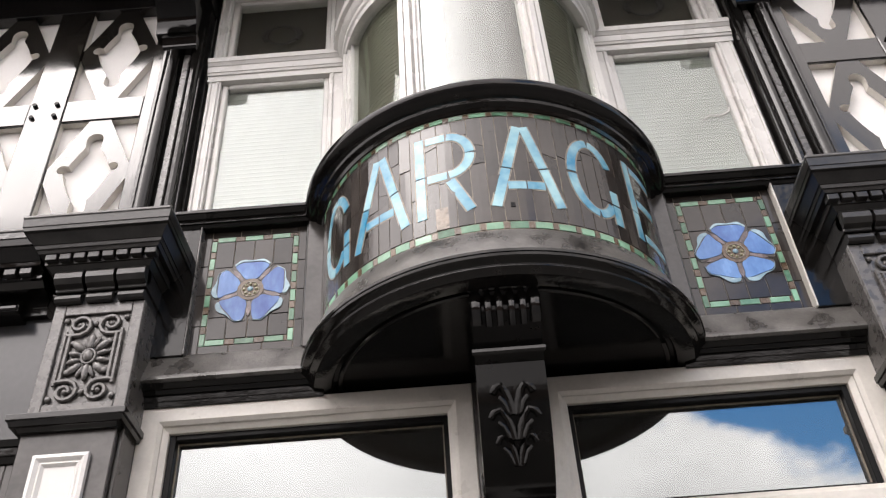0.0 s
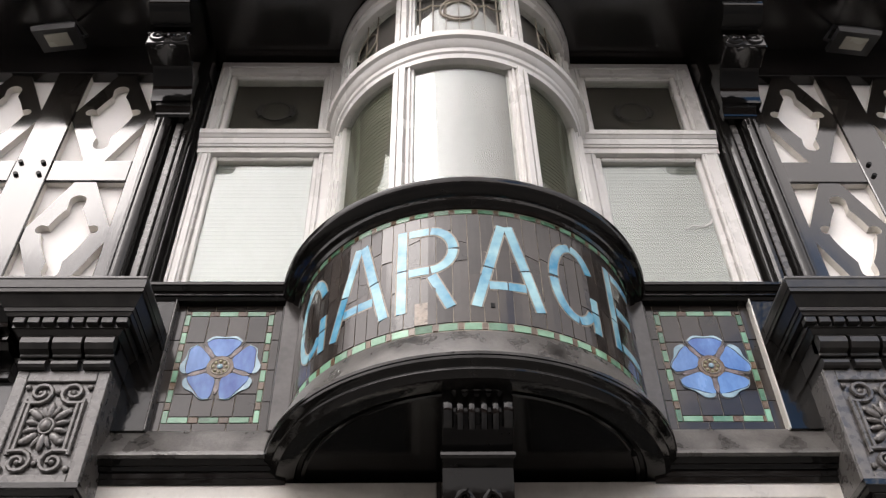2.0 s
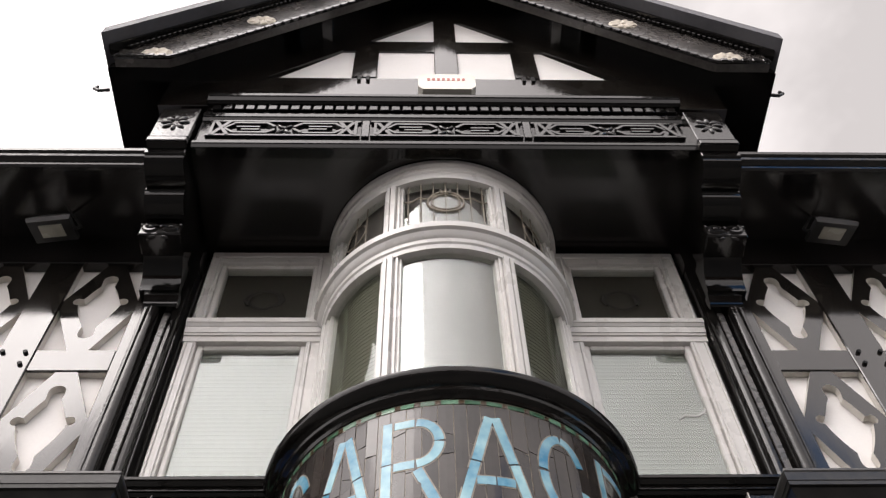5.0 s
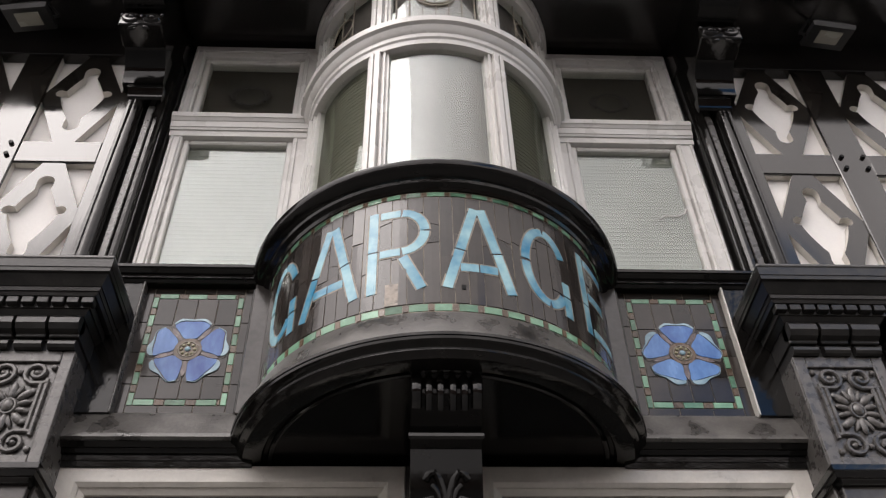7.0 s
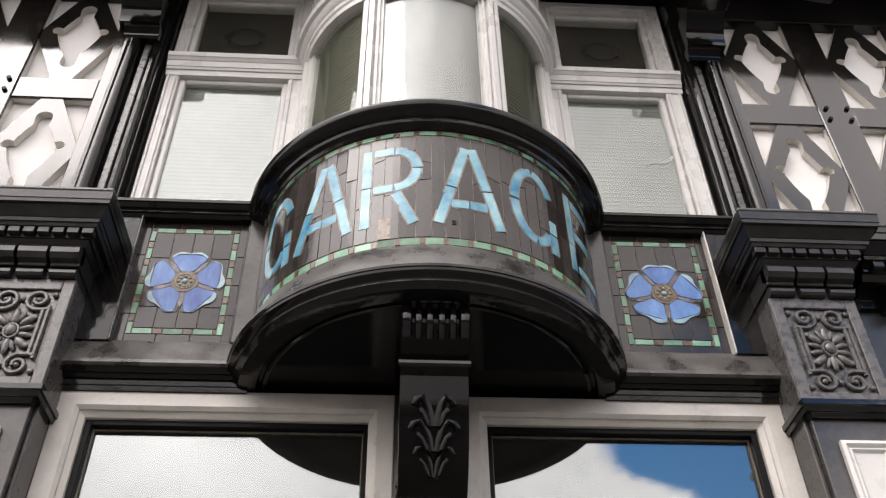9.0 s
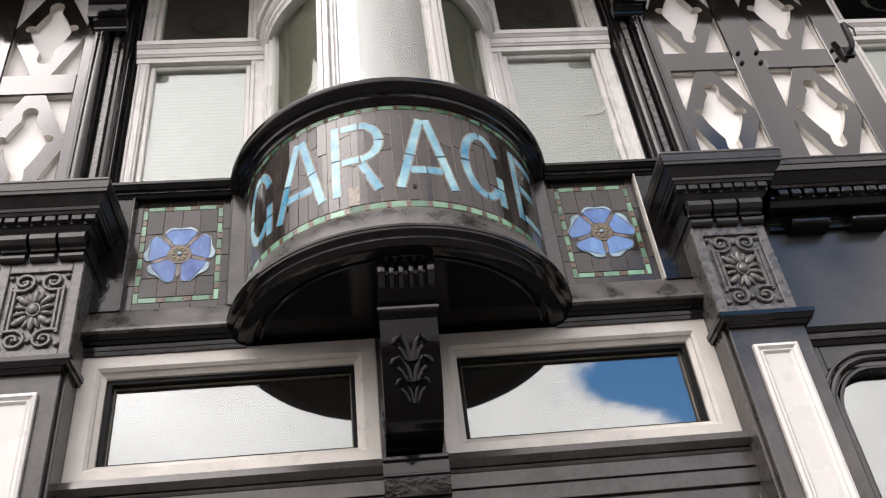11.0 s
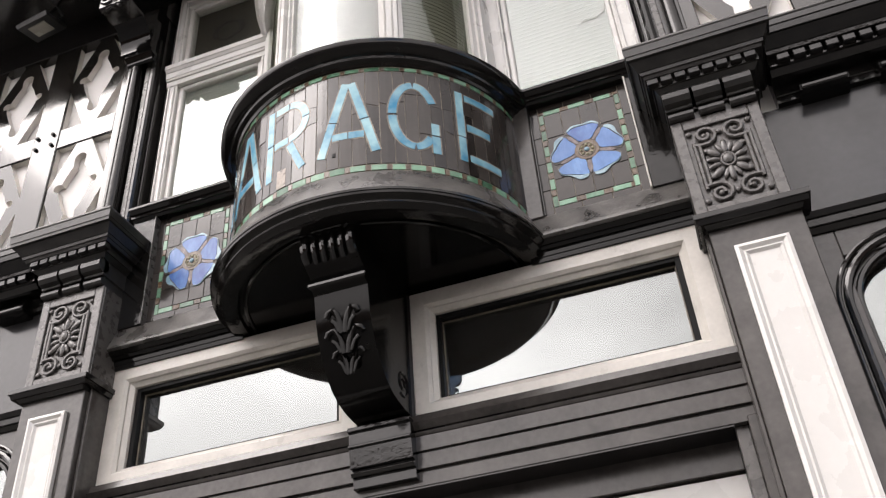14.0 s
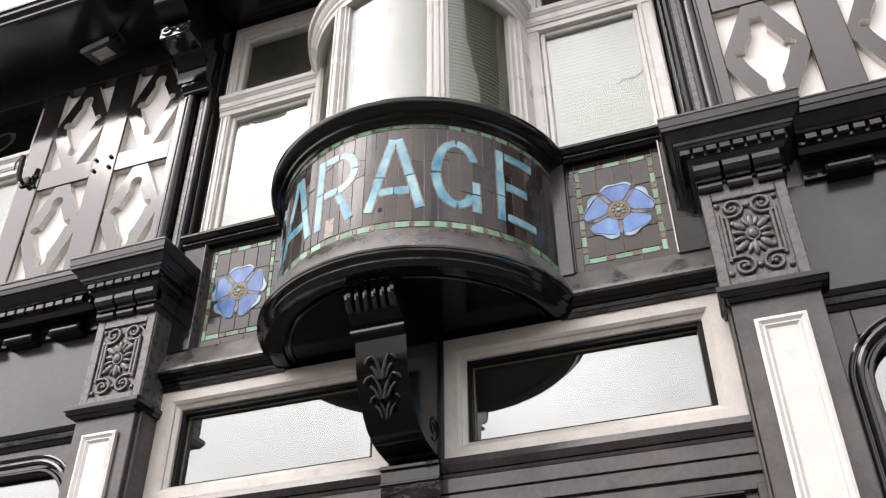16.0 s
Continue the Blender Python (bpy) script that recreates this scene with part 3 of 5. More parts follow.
def rose_panel(s):
    c = s * 0.912
    hw, z0, z1 = 0.208, 3.475, 4.052
    y = 0.012
    p = thing("rose_panel", "leaded glass panel with a blue five-petalled rose and green border", "glass panel", "rose panels")
    part("backing", box(B(), c - hw, c + hw, y, y + 0.02, z0, z1, 0), LEAD, p, "grey lead lattice")
    r = random.Random(11 if s < 0 else 12)

    def tile(name, x0, x1, za, zb, m, d=0.004):
        g = 0.0016
        part(name, box(B(), c + x0 + g, c + x1 - g, y - d - r.uniform(0, .0008), y + 0.002, za + g, zb - g, 0.0008), m, p)

    # dark field
    cols = [-0.150, -0.078, 0.0, 0.076, 0.150]
    rows = [z0 + 0.062, 3.640 + 0.006 * s, 3.868, z1 - 0.055]
    for k, (za, zb) in enumerate(zip(rows, rows[1:])):
        line = [-0.150, 0.0, 0.150] if k == 1 else cols
        for a, b in zip(line, line[1:]):
            tile("tile", a, b, za, zb, TILE)
    for a, b in ((-hw, -0.172), (0.172, hw)):
        zz = [z0, 3.60, 3.74, 3.88, z1]
        for za, zb in zip(zz, zz[1:]):
            tile("tile", a, b, za, zb, TILE)
    for za, zb in ((z0, z0 + 0.036), (z1 - 0.030, z1)):
        for a, b in ((-0.172, -0.06), (-0.06, 0.06), (0.06, 0.172)):
            tile("tile", a, b, za, zb, TILE)
    # green border with brown spacers
    for a, b in ((-0.172, -0.150), (0.150, 0.172)):
        z = z0 + 0.036
        k = 0
        while z < z1 - 0.04:
            h = min(0.054 if k % 2 == 0 else 0.034, z1 - 0.030 - z)
            tile("border_tile", a, b, z, z + h, GREEN if k % 2 == 0 else BROWN)
            z += h
            k += 1
    for za, zb in ((z0 + 0.036, z0 + 0.062), (z1 - 0.055, z1 - 0.030)):
        x = -0.150
        k = 0
        while x < 0.149:
            w = min(0.072 if k % 2 == 0 else 0.036, 0.150 - x)
            tile("border_tile", x, x + w, za, zb, GREEN if k % 2 == 0 else BROWN)
            x += w
            k += 1
    # the rose
    cz = 3.752

    def petal_shape(k, scale, lo, hi):
        a = radians(90 + 72 * k)
        pts = []
        def pol(rad, w):
            return (c + rad * math.cos(a) - w * math.sin(a), cz + rad * math.sin(a) + w * math.cos(a))
        out = [(lo, -0.022), (0.078, -0.044), (0.108, -0.068), (0.122, -0.070), (hi - 0.006, -0.052), (hi, -0.03), (hi - 0.006, 0.0), (hi, 0.03),
               (hi - 0.006, 0.052), (0.122, 0.070), (0.108, 0.068), (0.078, 0.044), (lo, 0.022)]
        return [pol(q, w * scale) for q, w in out]

    def at_(a, rr, w):
        return (c + rr * math.cos(a) - w * math.sin(a), cz + rr * math.sin(a) + w * math.cos(a))

    for k in range(5):
        a = radians(90 + 72 * k)
        part("petal_outline", flatpoly(B(), rounded(petal_shape(k, 1.05, 0.044, 0.146)), y - 0.0062, y), CAME, p, "dark lead outline")
        # blue body of the petal, its outer edge waved, and the pale turned-over rim beyond a dark line
        lean = (0.0, 0.016, -0.016, 0.016, -0.016)[k] * (1 if s < 0 else -1)
        crest = [(0.064, 0.112 + lean * 0.55), (0.040, 0.129 + lean * 0.7), (0.0, 0.1295), (-0.040, 0.129 - lean * 0.7), (-0.064, 0.112 - lean * 0.55)]
        body_ = [(0.050, -0.020), (0.080, -0.044)] + [(rr, -w) for w, rr in crest] + [(0.080, 0.044), (0.050, 0.020)]
        pe = part("petal", flatpoly(B(), rounded([at_(a, rr, w) for rr, w in body_], 3), y - 0.0085, y - 0.002), COBALT, p, "mottled cobalt blue glass petal")
        inner = [(rr + 0.0042, -w) for w, rr in crest]
        outer = [(max(rr + 0.006, q), -w * 1.02) for (w, rr), q in zip(crest, (0.124, 0.143, 0.1395, 0.143, 0.124))]
        part("petal_edge", flatpoly(B(), rounded([at_(a, rr, w) for rr, w in inner + outer[::-1]], 3), y - 0.0095, y - 0.004), OPAL, pe, "pale turned-over petal edge")
        a += radians(36)
        part("sepal", flatpoly(B(), [at_(a, rr, w) for rr, w in ((0.052, -0.004), (0.098, -0.010), (0.122, 0.0), (0.098, 0.010), (0.052, 0.004))], y - 0.0078, y), MAUVE, p, "mauve glass sliver")
    disc = B()
    flatpoly(disc, [(c + 0.050 * math.cos(t * math.pi / 12), cz + 0.050 * math.sin(t * math.pi / 12)) for t in range(24)], y - 0.009, y)
    hub = part("rose_centre", disc, BROWN, p, "brown glass disc with a ring of beads")
    rg = B()
    tube(rg, [(c + 0.034 * math.cos(t * math.pi / 12), y - 0.009, cz + 0.034 * math.sin(t * math.pi / 12)) for t in range(24)], 0.003, closed=True)
    part("bead_ring", rg, LEAD, hub)
    for t in range(8):
        part("bead", blob(B(), (c + 0.024 * math.cos(t * math.pi / 4), y - 0.010, cz + 0.024 * math.sin(t * math.pi / 4)), 0.007, 0.004, 0.007, seg=8), GOLD, hub, "", True)
    part("bead", blob(B(), (c, y - 0.011, cz), 0.011, 0.006, 0.011, seg=10), OPAL, hub, "", True)
    return p


def panel_frame(s):
    f = thing("panel_frame", "black painted timber frame round a leaded glass panel", "frame", "panel frames", "structure")
    x = lambda v: s * v
    st = B(); box(st, x(0.628), x(0.700), -0.022, 0.05, 3.46, 4.062); part("stile", st, SATIN, f)
    st = B(); box(st, x(1.124), x(1.245), -0.022, 0.05, 3.46, 4.062); part("stile", st, CRAZED, f)
    bd = B(); box(bd, x(0.700), x(0.708), -0.008, 0.03, 3.472, 4.056, 0.002); part("bead", bd, BLACK, f)
    bd = B(); box(bd, x(1.117), x(1.124), -0.030, 0.03, 3.460, 4.056, 0.002); part("bead", bd, CREAM if s > 0 else WORN, f, "worn pale bead")
    # sill moulding over the panel, under the window
    a, b = sorted((x(0.62), x(1.25)))
    m = B()
    moulding(m, a, b, 0.10, [(4.050, 4.062, 0.125, 0.132, 0, 0), (4.062, 4.078, 0.142, 0.142, 0, 0), (4.078, 4.092, 0.150, 0.166, 0, 0), (4.092, 4.108, 0.172, 0.172, 0, 0)])
    part("top_moulding", m, CRAZED, f)
    # sloping ledge below
    l = B()
    prism(l, [(0.05, 3.472), (-0.004, 3.472), (-0.012, 3.462), (-0.062, 3.356), (-0.067, 3.340), (-0.058, 3.333), (0.05, 3.333)], "x", a, b)
    part("ledge", l, WEATHERED, f, "weathered sloping ledge")
    l = B()
    moulding(l, a, b, 0.05, [(3.270, 3.288, 0.046, 0.050, 0, 0), (3.288, 3.306, 0.054, 0.058, 0, 0), (3.306, 3.318, 0.072, 0.078, 0, 0), (3.318, 3.3325, 0.088, 0.104, 0, 0)])
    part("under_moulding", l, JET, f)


for s in (-1, 1):
    rose_panel(s)
    panel_frame(s)


# ---- transom lights and garage doors ----
def transom(s, i):
    w = thing(f"window_{i}", "white framed transom light with mirror-like solar glass", "window", "transom lights", "structure")
    x0, x1, z0, z1 = 0.115, 1.250, 2.752, 3.280
    yf = 0.012
    g = (0.203, 1.152, 2.828, 3.190)
    fr = B()
    # mitred frame: outer flat, then a splay down to the glass
    def ring_(o, oy, n, ny):
        vo = [fr.verts.new((s * a, oy, b)) for a, b in ((o[0], o[2]), (o[1], o[2]), (o[1], o[3]), (o[0], o[3]))]
        vn = [fr.verts.new((s * a, ny, b)) for a, b in ((n[0], n[2]), (n[1], n[2]), (n[1], n[3]), (n[0], n[3]))]
        for k in range(4):
            fr.faces.new((vo[k], vo[(k + 1) % 4], vn[(k + 1) % 4], vn[k]))
    o = (x0, x1, z0, z1)
    def ins(q, d): return (q[0] + d, q[1] - d, q[2] + d, q[3] - d)
    o1 = ins(o, 0.004)
    g3 = ins(g, -0.018)
    g2 = ins(g, -0.030)
    ring_(o, 0.08, o, yf + 0.004); ring_(o, yf + 0.004, o1, yf); ring_(o1, yf, g2, yf); ring_(g2, yf, g3, yf + 0.012); ring_(g3, yf + 0.012, g3, yf + 0.020)
    ring_(g3, yf + 0.020, g, yf + 0.034); ring_(g, yf + 0.034, g, 0.11)
    part("window_frame", fr, CREAM, w, "aged white painted frame")
    gk = B()
    for a, b, c, d in ((g[0], g[0] + .016, g[2], g[3]), (g[1] - .022, g[1], g[2], g[3]), (g[0] + .016, g[1] - .022, g[2], g[2] + .012), (g[0] + .016, g[1] - .022, g[3] - .020, g[3])):
        box(gk, s * a, s * b, 0.060, 0.105, c, d, 0.002)
    part("gasket", gk, GASKET, w, "black inner sash")
    # pale strips drawn for the gasket edge mirrored in the glass
    ib = B()
    for a, b, c, d in ((g[0] + .016, g[0] + .021, g[2] + .012, g[3] - .020), (g[1] - .027, g[1] - .022, g[2] + .012, g[3] - .020), (g[0] + .021, g[1] - .027, g[2] + .012, g[2] + .017), (g[0] + .021, g[1] - .027, g[3] - .025, g[3] - .020)):
        box(ib, s * a, s * b, 0.088, 0.0955, c, d, 0.001)
    part("edge_reflection", ib, LEAD, w, "thin grey strips drawn for the gasket's reflection")
    pane = part("pane", box(B(), s * g[0], s * g[1], 0.096, 0.102, g[2], g[3], 0), DARKGLASS, w)
    pane.visible_shadow = False


transom(-1, 1)
transom(1, 2)
post = part("door_post", box(B(), -0.115, 0.115, 0.015, 0.25, 2.62, 3.285), SATIN)
tagged(post, "black painted post between the transom lights", "post", kind="structure")

lintel = thing("lintel", "black painted moulded lintel over the garage doors", "lintel", kind="structure")
lb = B()
moulding(lb, -1.262, 1.262, 0.25, [(2.545, 2.590, 0.235, 0.235, 0, 0), (2.590, 2.598, 0.225, 0.225, 0, 0), (2.598, 2.650, 0.245, 0.245, 0, 0), (2.650, 2.655, 0.236, 0.236, 0, 0),
                                   (2.655, 2.706, 0.252, 0.252, 0, 0), (2.706, 2.716, 0.256, 0.262, 0, 0), (2.724, 2.745, 0.262, 0.285, 0, 0), (2.745, 2.7775, 0.272, 0.262, 0, 0), (2.716, 2.724, 0.245, 0.245, 0, 0)])
part("beam", lb, SATIN, lintel)
# thin black sheet: the shade under the lintel, put into its colour
part("soffit", box(B(), -1.178, 1.178, 0.019, 0.1395, 2.539, 2.5449, 0), MATTE, lintel)
dp = B()
moulding(dp, -0.118, 0.118, 0.02, [(2.565, 2.60, 0.035, 0.035, 0, 0), (2.60, 2.612, 0.05, 0.058, 0, 0), (2.612, 2.625, 0.042, 0.042, 0, 0), (2.625, 2.690, 0.062, 0.072, 0, 0), (2.690, 2.70, 0.082, 0.082, 0, 0), (2.70, 2.745, 0.072, 0.072, 0, 0), (2.745, 2.76, 0.085, 0.085, 0, 0)])
part("bracket_base", dp, BLACK, lintel)
lift(lintel, 2.7775, 2.7515, 1.0, 1.085)

dframe = thing("door_frame", "black painted frame of the garage doors", "door frame", kind="structure")
for s in (-1, 1):
    part("jamb", box(B(), s * 1.178, s * 1.222, 0.045, 0.25, 0, 2.500), WORN, dframe)
    part("jamb", box(B(), s * 1.222, s * 1.262, -0.010, 0.25, 0, 2.510), SATIN, dframe)
    part("mullion", box(B(), s * 0.515, s * 0.548, 0.135, 0.20, 0, 2.40), SATIN, dframe)
part("head", box(B(), -1.178, 1.178, 0.140, 0.25, 2.394, 2.498), SATIN, dframe)


def door_leaf(x0, x1, i):
    d = thing(f"door_{i}", "white painted garage door leaf with a shaped glazed light", "door", "garage doors", "structure")
    cx, hw = (x0 + x1) / 2 if abs(x0 + x1) < 1 else math.copysign(0.835, x0), 0.207
    g0, g1 = cx - hw, cx + hw
    z0, z1 = 0.02, 2.386
    def top(t):
        return 2.165 + 0.062 * max(0.0, math.sin(math.pi * t)) ** 0.30 - 0.022 * math.exp(-((t - 0.47) / 0.17) ** 2)
    n = 28
    y0, y1 = 0.16, 0.20
    lf = B()
    box(lf, x0, g0, y0, y1, z0, z1, 0)
    box(lf, g1, x1, y0, y1, z0, z1, 0)
    box(lf, g0, g1, y0, y1, z0, 1.30, 0)
    for k in range(n):
        t0, t1 = k / n, (k + 1) / n
        prism(lf, [(g0 + (g1 - g0) * t0, top(t0)), (g0 + (g1 - g0) * t1, top(t1)), (g0 + (g1 - g0) * t1, z1), (g0 + (g1 - g0) * t0, z1)], "y", y0, y1)
    part("leaf", lf, WHITE, d)
    be = B()
    tube(be, [(g0 + (g1 - g0) * k / n, y0, top(k / n)) for k in range(n + 1)], 0.009, 0.8)
    tube(be, [(g0, y0, 1.31), (g0, y0, top(0))], 0.009, 0.8); tube(be, [(g1, y0, 1.31), (g1, y0, top(1))], 0.009, 0.8)
    part("glazing_bead", be, WHITE, d, "", True)
    part("groove", box(B(), x0 + 0.03, x1 - 0.03, y0 - 0.001, y0 + 0.001, 2.262, 2.264, 0), CREAM, d)
    pn = part("pane", box(B(), g0 - 0.01, g1 + 0.01, 0.182, 0.188, 1.29, 2.28, 0), DARKGLASS, d)
    pn.visible_shadow = False


for i, (x0, x1) in enumerate(((-1.176, -0.550), (-0.513, -0.003), (0.003, 0.513), (0.550, 1.176))):
    door_leaf(x0, x1, i + 1)


# ---- scrolled console under the bay ----
def console():
    c = thing("console_bracket", "black gloss carved scroll bracket under the curved bay", "bracket")
    w = 0.103
    front = [(-0.480, 3.335), (-0.486, 3.300), (-0.482, 3.292), (-0.470, 3.285), (-0.478, 3.262), (-0.474, 3.225), (-0.455, 3.195), (-0.425, 3.172), (-0.392, 3.158), (-0.385, 3.150),
             (-0.402, 3.142), (-0.404, 3.124), (-0.388, 3.116), (-0.372, 3.108), (-0.366, 3.070), (-0.358, 3.020), (-0.342, 2.965), (-0.315, 2.905), (-0.275, 2.850), (-0.225, 2.805), (-0.170, 2.778), (-0.120, 2.768), (-0.055, 2.762)]
    bm = B()
    prism(bm, front + [(0.016, 2.762), (0.016, 3.335)], "x", -w, w)
    part("body", bm, SHADED, c, "", True)
    for x, r in ((-0.088, 0.017), (-0.052, 0.011), (-0.018, 0.011), (0.018, 0.011), (0.052, 0.011), (0.088, 0.017)):
        t = B()
        low = 0.0 if r > 0.015 else 0.010
        tube(t, [(x, -0.476, 3.290), (x, -0.489, 3.272), (x, -0.490, 3.240), (x, -0.474, 3.205), (x, -0.458, 3.194 - low)], r, 0.8, 8)
        part("flute", t, BLACK, c, "", True)
    for zz, yy, r in ((3.133, -0.403, 0.010), (3.305, -0.486, 0.009)):
        part("fillet", tube(B(), [(-w - 0.006, yy, zz), (w + 0.006, yy, zz)], r), BLACK, c, "", True)
    # acanthus leaf on the swelling: pairs of lobes that curl outwards at their tips
    for s in (-1, 1):
        for z, x, k in ((3.040, 0.034, 1.0), (2.970, 0.040, 0.9), (2.905, 0.032, 0.75)):
            d = 3.05 - z
            yy = -0.355 + d * 0.16 + d * d * 1.5
            t = B()
            tube(t, [(s * x * 0.20, yy + 0.010, z - 0.090), (s * x * 0.30, yy + 0.003, z - 0.055), (s * x * 0.60, yy - 0.003, z - 0.022), (s * x * 1.05, yy - 0.009, z - 0.002),
                     (s * x * 1.55, yy - 0.010, z - 0.010), (s * x * 1.75, yy - 0.004, z - 0.024)], 0.0125 * k, 0.75, 8)
            tube(t, [(s * x * 0.45, yy + 0.006, z - 0.085), (s * x * 0.85, yy + 0.000, z - 0.050), (s * x * 1.25, yy - 0.001, z - 0.036)], 0.0080 * k, 0.6, 8)
            part("leaf", t, SHADED, c, "", True)
    for s in (-1, 1):
        t = B()
        tube(t, [(s * (w + 0.001), p[0], p[2]) for p in spiral(-0.07, 2.86, 0, 0.055, 1.6, -2.0)], 0.005, 1)
        part("side_scroll", t, BLACK, c, "", True)


console()


# ---- pilasters, with carved blocks and cornice heads ----
def pilaster(s):
    p = thing("pilaster", "black painted pilaster with white panel and carved capital block", "pilaster", "pilasters")
    c = s * 1.400
    cs = s * 1.418       # the shaft stands a little outside the block's centre
    part("shaft", box(B(), cs - 0.155, cs + 0.155, -0.125, 0.05, 0, 3.145), SATIN, p)
    part("shaft_edge", box(B(), cs - s * 0.1555, cs - s * 0.170, -0.10, 0.05, 0, 3.145), SATIN, p)
    # white raised panel with a moulded rim
    x0, x1, z0, z1 = cs - 0.089, cs + 0.089, 0.9, 3.045
    pn = B()
    def rim(d0, y0, d1, y1):
        a = [pn.verts.new((x, y0, z)) for x, z in ((x0 + d0, z0 + d0), (x1 - d0, z0 + d0), (x1 - d0, z1 - d0), (x0 + d0, z1 - d0))]
        b = [pn.verts.new((x, y1, z)) for x, z in ((x0 + d1, z0 + d1), (x1 - d1, z0 + d1), (x1 - d1, z1 - d1), (x0 + d1, z1 - d1))]
        for k in range(4):
            pn.faces.new((a[k], a[(k + 1) % 4], b[(k + 1) % 4], b[k]))
        return b
    rim(0, -0.124, 0, -0.142); rim(0, -0.142, 0.012, -0.146); rim(0.012, -0.146, 0.024, -0.136); rim(0.024, -0.136, 0.030, -0.138)
    last = rim(0.030, -0.138, 0.040, -0.1285)
    pn.faces.new(last)
    bmesh.ops.remove_doubles(pn, verts=pn.verts, dist=1e-5)
    part("white_panel", pn, WHITE, p, "white painted moulded panel")
    # neck moulding
    nm = B()
    moulding(nm, cs - 0.152, cs + 0.152, 0.05, [(3.128, 3.140, 0.19, 0.205, 0.005, 0.012), (3.140, 3.158, 0.215, 0.222, 0.03, 0.034), (3.158, 3.180, 0.228, 0.228, 0.040, 0.040), (3.180, 3.192, 0.215, 0.205, 0.030, 0.015)])
    part("neck_moulding", nm, BLACK, p)
    # carved block
    y = -0.150
    z0, z1 = 3.225, 3.615
    cz = (z0 + z1) / 2
    blk = B()
    box(blk, c - 0.170, c + 0.170, y + 0.012, 0.05, 3.190, 3.665)
    block = part("capital_block", blk, WORN, p, "dull black carved block")
    for q in ((c - 0.170, c - 0.126, 3.190, 3.665), (c + 0.126, c + 0.170, 3.190, 3.665), (c - 0.126, c + 0.126, 3.190, z0), (c - 0.126, c + 0.126, z1, 3.665)):
        part("block_rail", box(B(), q[0], q[1], y, y + 0.0118, q[2], q[3], 0.003), WORN, block)
    lift(block, 3.190, 3.190, 0.94, 0.912)
    block.location.x = c * 0.06
    yf = y + 0.010
    # rebated panel frame whose rails roll into a scroll at each corner
    for a in (-1, 1):
        fr = B()
        tube(fr, [(c + a * 0.104, y + 0.004, cz - 0.118), (c + a * 0.104, y + 0.004, cz + 0.118)], 0.0085, 0.8, 6)
        part("carved_border", fr, WORN, block, "", True)
        fr = B()
        tube(fr, [(c + a * 0.086, y + 0.003, cz - 0.100), (c + a * 0.086, y + 0.003, cz + 0.100)], 0.0085, 0.8, 6)
        part("carved_border", fr, WORN, block, "", True)
        for b in (-1, 1):
            sc = B()
            ctr = (c + a * 0.058, cz + b * 0.146)
            turn = [(ctr[0] + a * r_ * math.cos(radians(q)), y + 0.003, ctr[1] + b * r_ * math.sin(radians(q)))
                    for q, r_ in ((-100 - 33 * k, 0.046 * (1 - 0.052 * k)) for k in range(15))]
            tube(sc, [(c + a * 0.104, y + 0.003, cz + b * 0.104), (c + a * 0.084, y + 0.003, cz + b * 0.100)] + turn, 0.0088, 0.85, 6)
            blob(sc, (ctr[0], yf - 0.004, ctr[1]), 0.012, 0.009, 0.012, seg=10)
            part("scroll", sc, WORN, block, "", True)
            part("stud", blob(B(), (c + a * 0.112, y + 0.006, cz + b * 0.172), 0.012, 0.009, 0.013, seg=8), WORN, block, "", True)
    for b in (-1, 1):
        part("stud", blob(B(), (c, y + 0.006, cz + b * 0.150), 0.011, 0.009, 0.012, seg=8), WORN, block, "", True)
        # upright palmette leaf with two curling side lobes
        lf = B()
        blob(lf, (c, y + 0.003, cz + b * 0.066), 0.013, 0.010, 0.040, seg=10)
        for a in (-1, 1):
            blob(lf, (c + a * 0.019, y + 0.005, cz + b * 0.062), 0.010, 0.008, 0.030, rot=a * b * 24, seg=8)
        part("palmette", lf, WORN, block, "", True)
        for a in (-1, 1):
            lf = B()
            blob(lf, (c + a * 0.046, y + 0.004, cz + b * 0.050), 0.016, 0.010, 0.034, rot=a * b * 46, seg=10)
            blob(lf, (c + a * 0.066, y + 0.004, cz + b * 0.064), 0.012, 0.009, 0.014, rot=a * b * 70, seg=8)
            blob(lf, (c + a * 0.052, y + 0.004, cz + b * 0.016), 0.026, 0.009, 0.012, rot=-a * b * 14, seg=10)
            part("petal", lf, WORN, block, "", True)
    part("flower_boss", blob(B(), (c, y - 0.003, cz), 0.020, 0.012, 0.026), WORN, block, "", True)
    part("boss_ring", tube(B(), [(c + 0.025 * math.cos(t * math.pi / 10), y + 0.001, cz + 0.031 * math.sin(t * math.pi / 10)) for t in range(20)], 0.0055, 0.9, 6, True), WORN, block, "", True)
    # rolled corbels
    for k in range(3):
        x = c + (k - 1) * 0.112
        r = B()
        tube(r, [(x - 0.050, -0.175, 3.712), (x + 0.050, -0.175, 3.712)], 0.036, 1.0, 10)
        box(r, x - 0.050, x + 0.050, -0.175, 0.05, 3.664, 3.745)
        part("corbel_roll", r, DULL, p, "", True)
        part("corbel_foot", tube(B(), [(x - 0.046, -0.158, 3.640), (x + 0.046, -0.158, 3.640)], 0.019, 1.0, 10), DULL, p, "", True)
    cr = B()
    box(cr, c - 0.155, c + 0.155, -0.145, 0.05, 3.612, 3.666)
